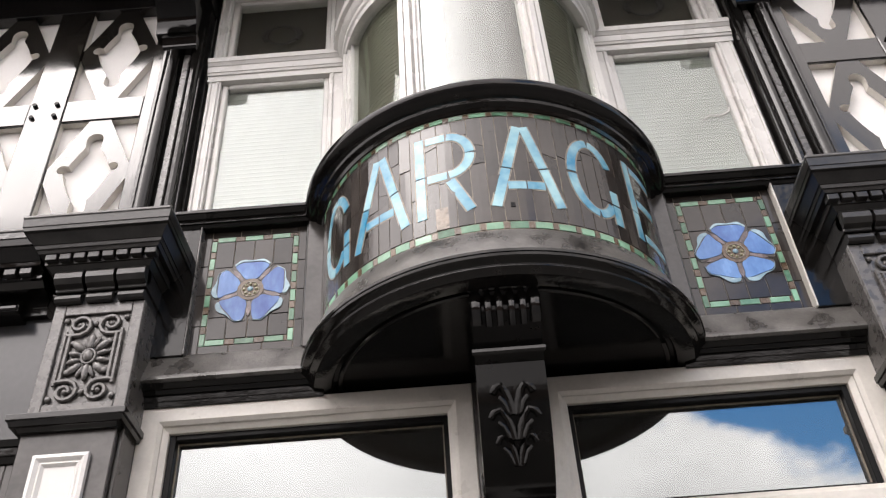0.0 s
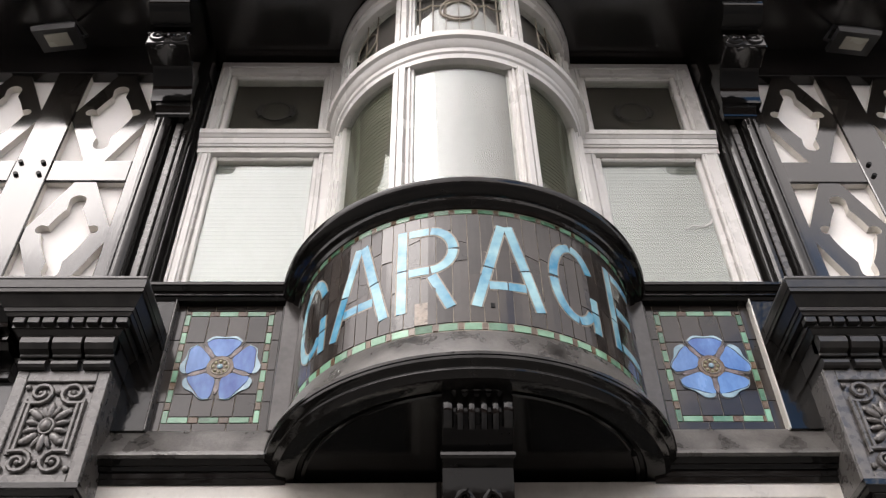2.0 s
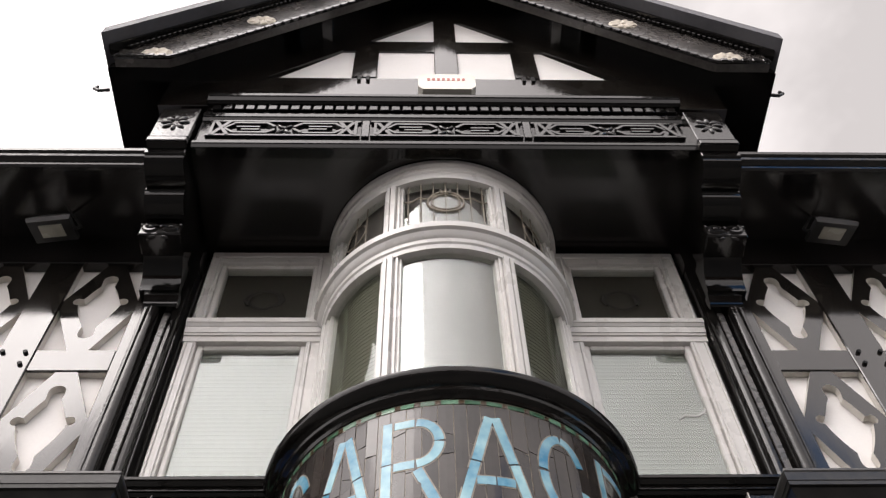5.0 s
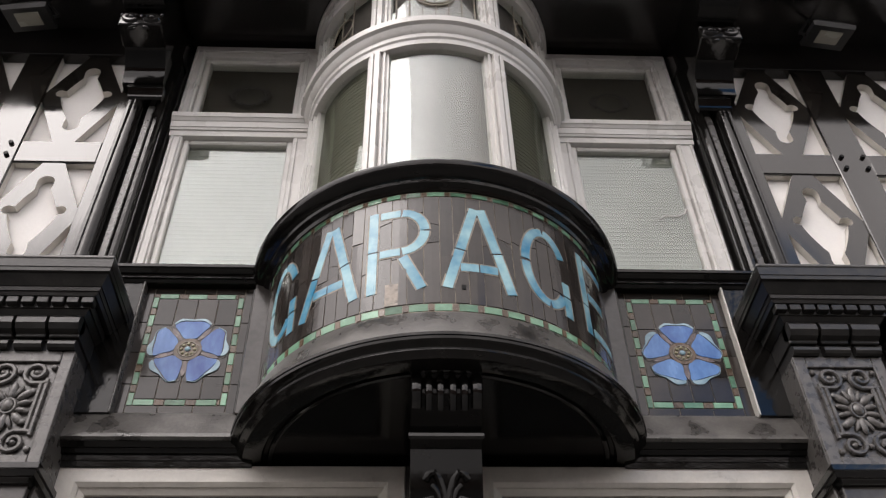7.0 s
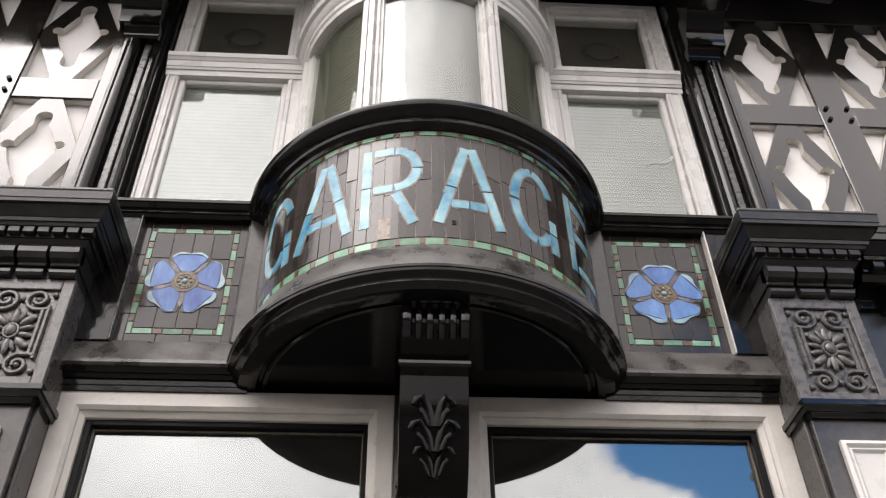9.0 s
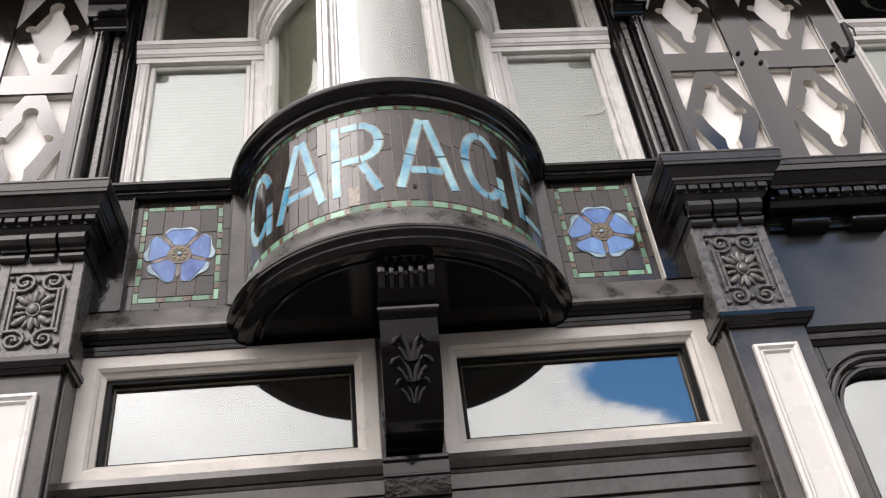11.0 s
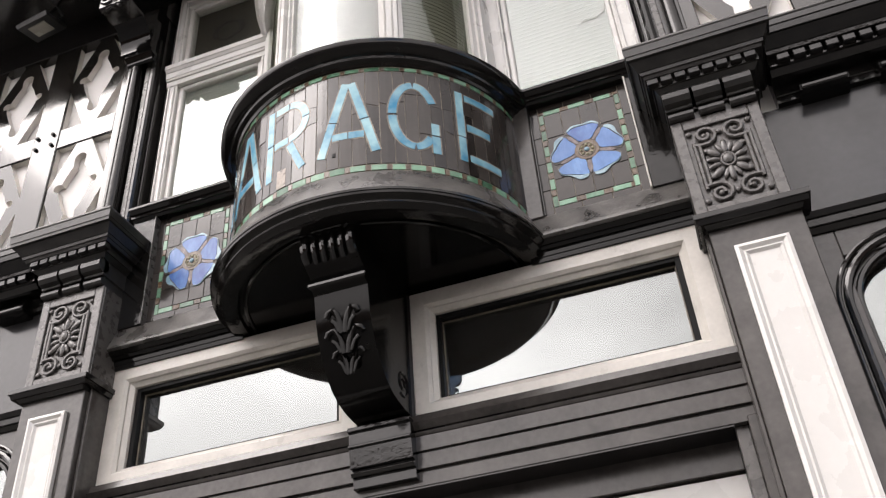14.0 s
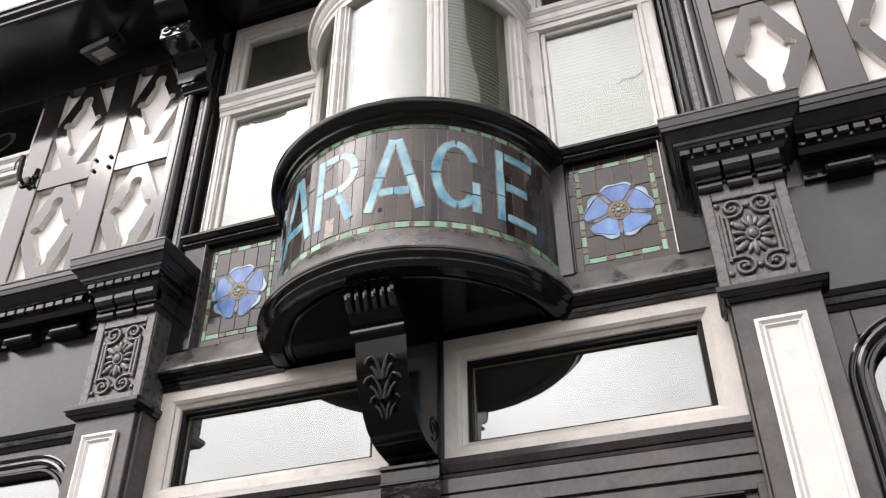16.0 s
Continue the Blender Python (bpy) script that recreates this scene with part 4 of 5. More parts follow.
    moulding(cr, *sorted((c - s * 0.145, c + s * 0.165)), 0.05, [(3.660, 3.668, 0.205, 0.208, 0.01, 0.012), (3.742, 3.762, 0.235, 0.255, 0.02, 0.035), (3.762, 3.795, 0.262, 0.262, 0.042, 0.042), (3.795, 3.808, 0.288, 0.294, 0.060, 0.066),
                                             (3.808, 3.822, 0.300, 0.304, 0.070, 0.074), (3.822, 3.856, 0.308, 0.335, 0.078, 0.098), (3.856, 3.872, 0.350, 0.352, 0.106, 0.108), (3.872, 3.906, 0.355, 0.358, 0.110, 0.112)])
    part("cornice", cr, DULL, p)
    n = 8
    for k in range(n):
        x = c - 0.205 + (k + 0.5) * 0.41 / n
        part("dentil", box(B(), x - 0.0205, x + 0.0205, -0.236, -0.20, 3.768, 3.793, 0.002), DULL, p)
    part("flashing", box(B(), c - s * 0.258, c + s * 0.280, -0.312, 0.05, 3.906, 3.922, 0.004), FLASH, p, "dull lead flashing")


for s in (-1, 1):
    pilaster(s)


# ---- entablature, fascia and shop windows on either side ----
def shopfront(s, i):
    x = lambda v: s * v
    e = thing("entablature", "black gloss shop cornice with dentils and corbel blocks", "cornice", "shop cornices", "structure")
    a, b = sorted((x(1.64), x(4.4)))
    cr = B()
    moulding(cr, a, b, 0.05, [(3.660, 3.690, 0.105, 0.105, 0, 0), (3.735, 3.755, 0.17, 0.19, 0, 0), (3.755, 3.790, 0.205, 0.205, 0, 0), (3.790, 3.805, 0.235, 0.240, 0, 0),
                              (3.805, 3.845, 0.245, 0.28, 0, 0), (3.845, 3.872, 0.29, 0.295, 0, 0), (3.872, 3.900, 0.30, 0.30, 0, 0)])
    box(cr, a, b, -0.06, 0.05, 3.690, 3.735)
    part("cornice", cr, BLACK, e)
    k = 1.67
    while k < 3.0:
        part("dentil", box(B(), x(k), x(k + 0.046), -0.180, -0.14, 3.760, 3.788, 0.003), BLACK, e)
        k += 0.058
    k = 1.72
    while k < 3.2:
        bb = B()
        prism(bb, [(-0.030, 3.640), (-0.090, 3.644), (-0.108, 3.650), (-0.112, 3.672), (-0.104, 3.678), (-0.080, 3.715), (-0.055, 3.734)], "x", x(k), x(k + 0.17))
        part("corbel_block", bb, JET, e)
        part("corbel_lip", box(B(), x(k + 0.002), x(k + 0.168), -0.118, -0.10, 3.652, 3.672, 0.005), BLACK, e)
        k += 0.275
    part("flashing", box(B(), a, b, -0.255, 0.05, 3.900, 3.914, 0.004), FLASH, e, "dull lead flashing")
    f = part("fascia_board", box(B(), x(1.560), x(4.4), -0.030, 0.05, 3.150, 3.662), FASCIA)
    tagged(f, "plain black gloss fascia board over the shop window", "fascia", "fascia boards", "structure")
    for j, (g0, g1) in enumerate(((1.660, 2.56), (2.66, 3.60))):
        w = thing(f"window_{i + j}", "black framed shop window with rounded upper corners", "window", "shop windows", "structure")
        zt, rad = 2.985, 0.19
        fr = B()
        f0, f1 = (1.560 if j == 0 else 2.61), (2.61 if j == 0 else 3.9)
        box(fr, x(f0), x(g0), -0.012, 0.10, 0.5, 3.09); box(fr, x(g1), x(f1), -0.012, 0.10, 0.5, 3.09)
        box(fr, x(g0), x(g1), -0.012, 0.10, zt, 3.09); box(fr, x(g0), x(g1), -0.012, 0.10, 0.5, 0.6)
        for cx_, d in ((g0, 1), (g1, -1)):
            pts = [(x(cx_), zt + .001)] + [(x(cx_ + d * (rad - rad * math.sin(radians(t)))), zt - rad + rad * math.cos(radians(t))) for t in range(0, 91, 9)]
            flatpoly(fr, pts, 0.0, 0.08)
        part("window_frame", fr, SATIN, w)
        hd = B()
        moulding(hd, *sorted((x(f0), x(f1))), 0.05, [(3.088, 3.105, 0.07, 0.085, 0, 0), (3.105, 3.130, 0.095, 0.10, 0, 0), (3.130, 3.152, 0.11, 0.12, 0, 0)])
        part("head_moulding", hd, BLACK, w)
        arc_ = [(x(g0), 0.0, 0.6), (x(g0), 0.0, zt - rad)] + [(x(g0 + rad - rad * math.cos(radians(t))), 0.0, zt - rad + rad * math.sin(radians(t))) for t in range(0, 91, 9)]
        arc_ += [(x(g1 - rad + rad * math.sin(radians(t))), 0.0, zt - rad + rad * math.cos(radians(t))) for t in range(0, 91, 9)] + [(x(g1), 0.0, 0.6)]
        part("glazing_bead", tube(B(), arc_, 0.012, 0.9), BLACK, w, "", True)
        for off, yy_, rr_ in ((0.034, -0.012, 0.015), (0.062, -0.014, 0.009)):
            ro, gl_, gr_, zt_ = rad + off, g0 - off, g1 + off, zt + off
            if zt_ > 3.07:
                zt_ = 3.07
            am = [(x(gl_), yy_, 0.6), (x(gl_), yy_, zt_ - ro)] + [(x(gl_ + ro - ro * math.cos(radians(t))), yy_, zt_ - ro + ro * math.sin(radians(t))) for t in range(9, 91, 9)]
            am += [(x(gr_ - ro + ro * math.sin(radians(t))), yy_, zt_ - ro + ro * math.cos(radians(t))) for t in range(0, 91, 9)] + [(x(gr_), yy_, 0.6)]
            part("arch_moulding", tube(B(), am, rr_, 0.9, 8), BLACK, w, "", True)
        pn = part("pane", box(B(), x(g0 - .01), x(g1 + .01), 0.045, 0.052, 0.55, zt + 0.01, 0), DARKGLASS, w)
        pn.visible_shadow = False
    part_ = part("stall_riser", box(B(), x(1.560), x(3.9), -0.02, 0.2, 0, 0.5), BLACK)
    tagged(part_, "black painted stall riser below the shop window", "wall", "stall risers", "structure")


shopfront(-1, 3)
shopfront(1, 5)


# ---- first floor windows ----
def blind(name, x0, x1, y, z0, z1):
    b = thing(name, "pale horizontal slatted blind behind the window", "blind", "window blinds")
    me = None
    z = z0
    while z < z1:
        if me is None:
            bm = B()
            prism(bm, [(y - 0.0012, 0.0), (y + 0.0004, 0.010), (y + 0.0008, 0.0236), (y + 0.002, 0.0236), (y + 0.0016, 0.010), (y - 0.0002, 0.0)], "x", x0, x1)
            o = part("slat", bm, BLIND, b)
            me = o.data
        else:
            o = new("slat", me)
            o.parent = b
        o.location = (0, 0, z)
        z += 0.0235
    part("backing", box(B(), x0, x1, y + 0.008, y + 0.011, z0, z1, 0), BLIND, b)
    lift(b, 4.1, 4.1, 1.0, 1.035)


def sash_window(x0, x1, i, g_in):
    """Two lights, one over the other, in a white moulded frame. g_in: the glass's inner and outer edges."""
    w = thing(f"window_{i}", "white moulded timber window with a small light over a tall one", "window", "first floor windows", "structure")
    zb, zt = 4.106, 5.692
    ga, gb = g_in
    yf = 0.028
    fr = B()
    box(fr, x0, ga - 0.028, yf, 0.14, zb, zt); box(fr, gb + 0.028, x1, yf, 0.14, zb, zt)
    box(fr, ga - 0.028, gb + 0.028, yf, 0.14, zb, 4.175)
    box(fr, ga - 0.028, gb + 0.028, yf, 0.14, 5.600, zt)
    for q in (x0 + 0.012, ga - 0.044, gb + 0.044, x1 - 0.012):
        for c0, c1 in ((zb + 0.02, 4.972), (5.135, zt - 0.03)):
            box(fr, q - 0.006, q + 0.006, yf - 0.009, yf + 0.01, c0, c1, 0.003)
    for zz in (5.648,):
        box(fr, x0 + 0.02, x1 - 0.02, yf - 0.009, yf + 0.01, zz - 0.006, zz + 0.006, 0.003)
    part("window_frame", fr, WHITE, w)
    tr = B()
    moulding(tr, x0 - 0.006, x1 + 0.006, 0.14, [(4.975, 5.010, 0.118, 0.118, 0, 0), (5.010, 5.022, 0.125, 0.130, 0, 0), (5.022, 5.060, 0.134, 0.134, 0, 0), (5.060, 5.075, 0.138, 0.148, 0, 0), (5.075, 5.105, 0.152, 0.152, 0, 0), (5.105, 5.130, 0.140, 0.116, 0, 0)])
    part("transom", tr, WHITE, w)
    for za, zc in ((4.20, 4.950), (5.150, 5.580)):
        sb = B()
        for q0, q1, c0, c1 in ((ga - .028, ga, za - .026, zc + .026), (gb, gb + .028, za - .026, zc + .026), (ga, gb, za - .026, za), (ga, gb, zc, zc + .026)):
            box(sb, q0, q1, yf + 0.020, 0.11, c0, c1, 0.006)
        part("sash", sb, WHITE, w)
        pn = part("pane", box(B(), ga, gb, 0.066, 0.070, za, zc, 0), WINGLASS, w)
        pn.visible_shadow = False
    c_ = (ga + gb) / 2
    wr = tube(B(), [(c_ + 0.075 * math.cos(t * math.pi / 12), 0.078, 5.35 + 0.07 * math.sin(t * math.pi / 12)) for t in range(24)], 0.008, 0.5, closed=True)
    for d_ in (-1, 1):
        tube(wr, [(c_ + d_ * 0.075, 0.078, 5.31), (c_ + d_ * 0.095, 0.078, 5.35), (c_ + d_ * 0.075, 0.078, 5.40)], 0.012, 0.4)
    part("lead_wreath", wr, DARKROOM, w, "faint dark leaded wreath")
    return lift(w, 4.1, 4.1, 1.0, 1.035)


k = 7
for s in (-1, 1):
    a, b = (0.540, 1.230) if s > 0 else (-1.218, -0.540)
    ga, gb = (0.674, 1.122) if s > 0 else (-1.130, -0.680)
    wn = sash_window(a, b, k, (ga, gb)); k += 1
    blind("window_blind", ga - 0.04, gb + 0.04, 0.080, 4.17, 4.955)
    if s > 0:
        part("window_stay", tube(B(), [(0.990, 0.0645, 4.522), (1.020, 0.0635, 4.545), (1.075, 0.0635, 4.540), (1.108, 0.0635, 4.560), (1.119, 0.064, 4.586)], 0.0045, 0.5), WHITE, wn, "thin white window stay", True)
    # added sheet, coloured for the dark soffit this light reflects
    part("lining", box(B(), ga - .05, gb + .05, 0.100, 0.110, 5.08, 5.62, 0), UMBER, wn, "dark brown sheet added behind the upper light")
    # windows at the far ends of the timbering
    a, b = sorted((s * 2.515, s * 3.34))
    ga, gb = sorted((s * 2.64, s * 3.21))
    sash_window(a, b, k, (ga, gb)); k += 1
    blind("window_blind", ga - 0.04, gb + 0.04, 0.080, 4.17, 4.955)

# ---- round oriel ----
RO = 0.582
oriel = thing("window_11", "white round oriel window with mullions and leaded top lights", "window", kind="structure")
ZS = 5.700
part("bottom_rail", lathe(B(), [(RO - .06, 4.10), (RO + .01, 4.10), (RO + .01, 4.18), (RO - .06, 4.18)], -84, 84, 48), WHITE, oriel, "", True)
part("head", lathe(B(), [(RO - .06, 5.575), (RO + .002, 5.575), (RO + .006, 5.585), (RO + .006, 5.62), (RO + .016, 5.63), (RO + .016, 5.66), (RO + .028, 5.672), (RO + .03, ZS), (RO - .06, ZS)], -84, 84, 48), WHITE, oriel, "", True)
part("transom", lathe(B(), [(RO - .06, 4.985), (RO + .0, 4.985), (RO + .004, 5.010), (RO + .012, 5.018), (RO + .014, 5.040), (RO + .026, 5.050), (RO + .036, 5.075), (RO + .052, 5.082), (RO + .056, 5.112), (RO + .044, 5.122), (RO + .0, 5.147), (RO - .06, 5.15)], -84, 84, 56), WHITE, oriel, "", True)
for s in (-1, 1):
    for z0, z1 in ((4.18, 4.985), (5.148, 5.575)):
        for a0, a1, d in ((21.4, 22.6, -0.020), (22.6, 23.6, -0.006), (23.6, 24.4, -0.014), (24.4, 26.6, 0.012), (26.6, 27.3, 0.002), (27.3, 28.9, 0.012), (28.9, 29.7, -0.014), (29.7, 30.7, -0.006), (30.7, 31.8, -0.020), (69.0, 72.0, -0.016), (72.0, 75.0, -0.004), (75.0, 86.0, 0.010)):
            lo, hi = sorted((s * a0, s * a1))
            part("mullion", lathe(B(), [(RO - .05, z0), (RO + d, z0), (RO + d, z1), (RO - .05, z1)], lo, hi, 3), WHITE, oriel)
    for z0, z1 in ((4.18, 4.985), (5.148, 5.575)):
        lo, hi = sorted((s * 31.8, s * 69.0))
        pn = part("pane", lathe(B(), [(RO - .034, z0), (RO - .030, z0), (RO - .030, z1), (RO - .034, z1)], lo, hi, 16), WINGLASS, oriel, "", True)
        pn.visible_shadow = False
for z0, z1 in ((4.18, 4.985), (5.148, 5.575)):
    pn = part("pane", lathe(B(), [(RO - .034, z0), (RO - .030, z0), (RO - .030, z1), (RO - .034, z1)], -21.4, 21.4, 20), WINGLASS, oriel, "", True)
    pn.visible_shadow = False
    if z0 > 5:
        lc = B()
        for a in (-19, -12.5, -6.2, 0, 6.2, 12.5, 19, -52, -44, 44, 52):
            tube(lc, [onbay(RO - .028, a, z0), onbay(RO - .028, a, z1)], 0.0035)
        for c0, ra, rz in ((0, 9.0, 0.085), (0, 7.2, 0.066), (-52, 8, 0.07), (52, 8, 0.07)):
            tube(lc, [onbay(RO - .026, c0 + ra * math.cos(t * math.pi / 14), 5.40 + rz * math.sin(t * math.pi / 14)) for t in range(28)], 0.006 if ra > 8.5 else 0.004, closed=True)
        for a in (-18, -9, 9, 18):
            tube(lc, [onbay(RO - .026, a + (d - 4) * 1.1, 5.455 - 0.02 * math.sin(d * math.pi / 8)) for d in range(9)], 0.004)
        for a in (-1.6, 0, 1.6):
            tube(lc, [onbay(RO - .024, a, 5.47), onbay(RO - .022, a * 1.6, 5.50)], 0.006)
        part("lead_came", lc, LEAD, oriel, "grey leaded wreath pattern")
bl = thing("oriel_blind", "pale slatted blind inside the round oriel", "blind", "window blinds")
for s in (-1, 1):
    z = 4.17
    me = None
    while z < 5.0:
        if me is None:
            lo, hi = sorted((s * 30, s * 84))
            o = part("slat", lathe(B(), [(RO - .050, 0), (RO - .0486, 0), (RO - .0506, 0.0235), (RO - .052, 0.0235)], lo, hi, 14), OLIVE, bl)
            me = o.data
        else:
            o = new("slat", me); o.parent = bl
        o.location = (0, 0, z)
        z += 0.0235
# added sheets that give the oriel panes their grey reflected tone
part("tone_sheet", lathe(B(), [(RO - .060, 4.15), (RO - .056, 4.15), (RO - .056, 5.0), (RO - .060, 5.0)], -30, 30, 16), PANEGREY, bl, "", True)
lin = part("oriel_lining", lathe(B(), [(RO - .075, 5.10), (RO - .070, 5.10), (RO - .070, 5.60), (RO - .075, 5.60)], -80, 80, 24), PANEGREY)
tagged(lin, "pale sheet added behind the leaded top lights", "lining")
for ob in (oriel, bl, lin):
    lift(ob, 4.1, 4.1, 1.0, 1.045)


# ---- timber framing ----
def lozenge(bm, cx, cz, hw, hh, y0, y1):
    """A diamond of timber that fills a cell, with a cusped opening cut through it."""
    n = 240
    vo, vi = [], []
    for k in range(n):
        t = 2 * math.pi * k / n
        c, s_ = math.cos(t), math.sin(t)
        d = 1 / (abs(c) / (hw * 1.09) + abs(s_) / (hh * 1.32))
        ox, oz = max(-hw, min(hw, d * c)), max(-hh, min(hh, d * s_))
        # opening: rounded diamond with a round foil at each of its four points
        sa, sb_ = hw * 0.56, hh * 0.60
        q = (abs(c / sa) ** 1.22 + abs(s_ / sb_) ** 1.22) ** (-1 / 1.22)
        for fx, fz, fr_ in ((0, hh * 0.62, 0.036), (0, -hh * 0.62, 0.036), (hw * 0.60, 0.030, 0.024), (-hw * 0.60, 0.030, 0.024)):
            along = fx * c + fz * s_
            off = abs(fx * s_ - fz * c)
            if along > 0 and off < fr_:
                q = max(q, along + math.sqrt(fr_ * fr_ - off * off))
        vo.append((cx + ox, cz + oz)); vi.append((cx + q * c, cz + q * s_))
    A = [bm.verts.new((p[0], y0, p[1])) for p in vo]; Bv = [bm.verts.new((p[0], y0, p[1])) for p in vi]
    C = [bm.verts.new((p[0], y1, p[1])) for p in vo]; D = [bm.verts.new((p[0], y1, p[1])) for p in vi]
    for k in range(n):
        j = (k + 1) % n
        bm.faces.new((A[k], A[j], Bv[j], Bv[k]))
        for f in (bm.faces.new((A[k], C[k], C[j], A[j])), bm.faces.new((Bv[k], Bv[j], D[j], D[k]))):
            f.material_index = 1
    return bm


def timber(x0, x1, y0, y1, z0, z1):
    """A dark-faced board whose sides behind the face are painted like the infill."""
    bm = box(B(), x0, x1, y0, y0 + 0.014, z0, z1, 0.004)
    n = len(bm.faces)
    box(bm, min(x0, x1) + 0.0015, max(x0, x1) - 0.0015, y0 + 0.0142, y1, z0 + 0.0015, z1 - 0.0015, 0)
    bm.faces.ensure_lookup_table()
    for f in bm.faces[n:]:
        f.material_index = 1
    return bm


def framing(s):
    x = lambda v: s * v
    t = thing("timber_framing", "black timber framing with pierced lozenges on white plaster", "timber framing", "timber framings", "structure")
    yt, yb = -0.040, 0.002
    zlo, zr0, zr1, zhi = 3.92, 4.712, 4.846, 5.480
    part("post", timber(x(1.800), x(1.962), yt - 0.004, yb, zlo, zhi), (TIMBER, CREAM), t)
    part("post", timber(x(2.322), x(2.472), yt - 0.004, yb, zlo, zhi), (TIMBER, CREAM), t)
    part("post", timber(x(1.395), x(1.452), yt - 0.004, yb, zlo, zhi), (TIMBER, CREAM), t)
    for a, b in ((1.452, 1.800), (1.962, 2.322)):
        part("rail", timber(x(a), x(b), yt, yb, zr0, zr1), (TIMBER, CREAM), t)
        for z0, z1 in ((4.075, zr0), (zr1, zhi)):
            bm = B()
            lozenge(bm, x((a + b) / 2), (z0 + z1) / 2, (b - a) / 2, (z1 - z0) / 2, yt + 0.006, yb)
            part("lozenge", bm, (TIMBER, CREAM), t)
        part("rail", timber(x(a), x(b), yt, yb, zlo, 4.075), (TIMBER, CREAM), t)
    for px, pz in ((1.837, 4.822), (1.835, 4.748), (1.936, 4.824), (1.934, 4.746), (2.346, 4.822), (2.344, 4.748), (2.447, 4.823)):
        pg = B()
        bmesh.ops.create_cone(pg, cap_ends=True, segments=8, radius1=0.012, radius2=0.010, depth=0.02, matrix=Matrix.Translation((x(px), yt - 0.006, pz)) @ Matrix.Rotation(radians(90), 4, "X"))
        part("peg", pg, GASKET, t)
    lift(t, 4.1, 4.1, 1.016, 1.035)
    wb = part("eaves_board", box(B(), x(1.24), x(4.2), -0.055, 0.06, 5.528, 5.76), MATTE)
    tagged(wb, "black painted board under the eaves", "board", "eaves boards", "structure")
    # colonnette between timbering and window
    c = thing("colonnette", "black gloss moulded colonnette beside the first floor window", "colonnette", "colonnettes")
    part("backing", box(B(), x(1.230), x(1.396), -0.020, 0.06, 3.92, 5.50), BLACK, c)
    part("shaft", tube(B(), [(x(1.365), -0.045, 3.92), (x(1.365), -0.045, 5.11)], 0.034, 1.0, 12), CRAZED, c, "", True)
    part("fillet", box(B(), x(1.385), x(1.402), -0.070, 0.0, 3.92, 5.12), BLACK, c)
    part("roll", tube(B(), [(x(1.262), -0.030, 3.92), (x(1.262), -0.030, 5.30)], 0.022, 1.0, 10), CRAZED, c, "", True)
    part("fillet", box(B(), x(1.288), x(1.318), -0.032, 0.0, 3.92, 5.12), WORN, c)
    cap = B()
    moulding(cap, *sorted((x(1.255), x(1.405))), 0.02, [(5.115, 5.124, 0.090, 0.096, 0, 0.002), (5.124, 5.134, 0.100, 0.102, 0.003, 0.004), (5.134, 5.164, 0.100, 0.118, 0.003, 0.006), (5.164, 5.186, 0.122, 0.122, 0.006, 0.006)])
    part("capital", cap, JET, c)
    lift(c, 4.1, 4.1, 1.012, 1.035)
    # bracket that carries the gable
    g = thing("gable_bracket", "black gloss carved bracket carrying the projecting gable", "bracket", "gable brackets")
    fb = B()
    cove = [(-0.105 - 0.205 * (1 - math.cos(t)) , 5.185 + 0.172 * math.sin(t)) for t in [math.pi / 2 * k / 14 for k in range(15)]]
    ovolo = [(-0.305 - 0.14 * math.sin(t), 5.520 - 0.075 * math.cos(t)) for t in [math.pi / 2 * k / 10 for k in range(11)]]
    crown = [(-0.440 - 0.155 * math.sin(t), 5.602 - 0.058 * math.cos(t)) for t in [math.pi / 2 * k / 10 for k in range(11)]]
    prism(fb, [(0.02, 5.185)] + cove + [(-0.300, 5.445)] + ovolo + [(-0.452, 5.524), (-0.452, 5.538)] + crown
          + [(-0.604, 5.606), (-0.606, 5.640), (-0.592, 5.648), (-0.620, 5.656), (-0.640, 5.660), (-0.645, 5.700), (-0.620, 5.715), (0.02, 5.715)], "x", x(1.222), x(1.404))
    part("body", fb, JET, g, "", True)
    part("fascia_band", box(B(), x(1.219), x(1.407), -0.609, -0.58, 5.607, 5.639, 0.004), BLACK, g)
    part("fascia_band", box(B(), x(1.219), x(1.407), -0.649, -0.60, 5.662, 5.699, 0.004), BLACK, g)
    part("rosette_block", box(B(), x(1.216), x(1.410), -0.330, -0.20, 5.322, 5.412, 0.006), BLACK, g)
    for d in (-1, 1):
        cx_ = x(1.313) + d * 0.046
        rb = tube(B(), [(cx_ + d * 0.030 * math.cos(radians(q)), -0.332, 5.372 + 0.024 * math.sin(radians(q))) for q in range(-150, 171, 20)], 0.0105, 1, 6)
        blob(rb, (cx_, -0.334, 5.376), 0.014, 0.011, 0.012, seg=10)
        blob(rb, (cx_ + d * 0.042, -0.332, 5.395), 0.010, 0.010, 0.013, seg=8)
        part("boss", rb, BLACK, g, "", True)
        part("drop_leaf", blob(B(), (x(1.313) + d * 0.030, -0.318, 5.312), 0.022, 0.012, 0.009, rot=d * 28, seg=8), BLACK, g, "", True)
    part("boss", blob(B(), (x(1.313), -0.332, 5.388), 0.009, 0.010, 0.016, seg=8), BLACK, g, "", True)
    blk = part("corner_block", box(B(), x(1.220), x(1.406), -0.640, -0.40, 5.715, 6.02), BLACK, g)
    for k in range(8):
        a = math.pi * k / 4
        part("rosette_leaf", blob(B(), (x(1.313) + 0.042 * math.cos(a), -0.642, 5.86 + 0.052 * math.sin(a)), 0.013, 0.010, 0.030, rot=90 - math.degrees(a)), BLACK, blk, "", True)
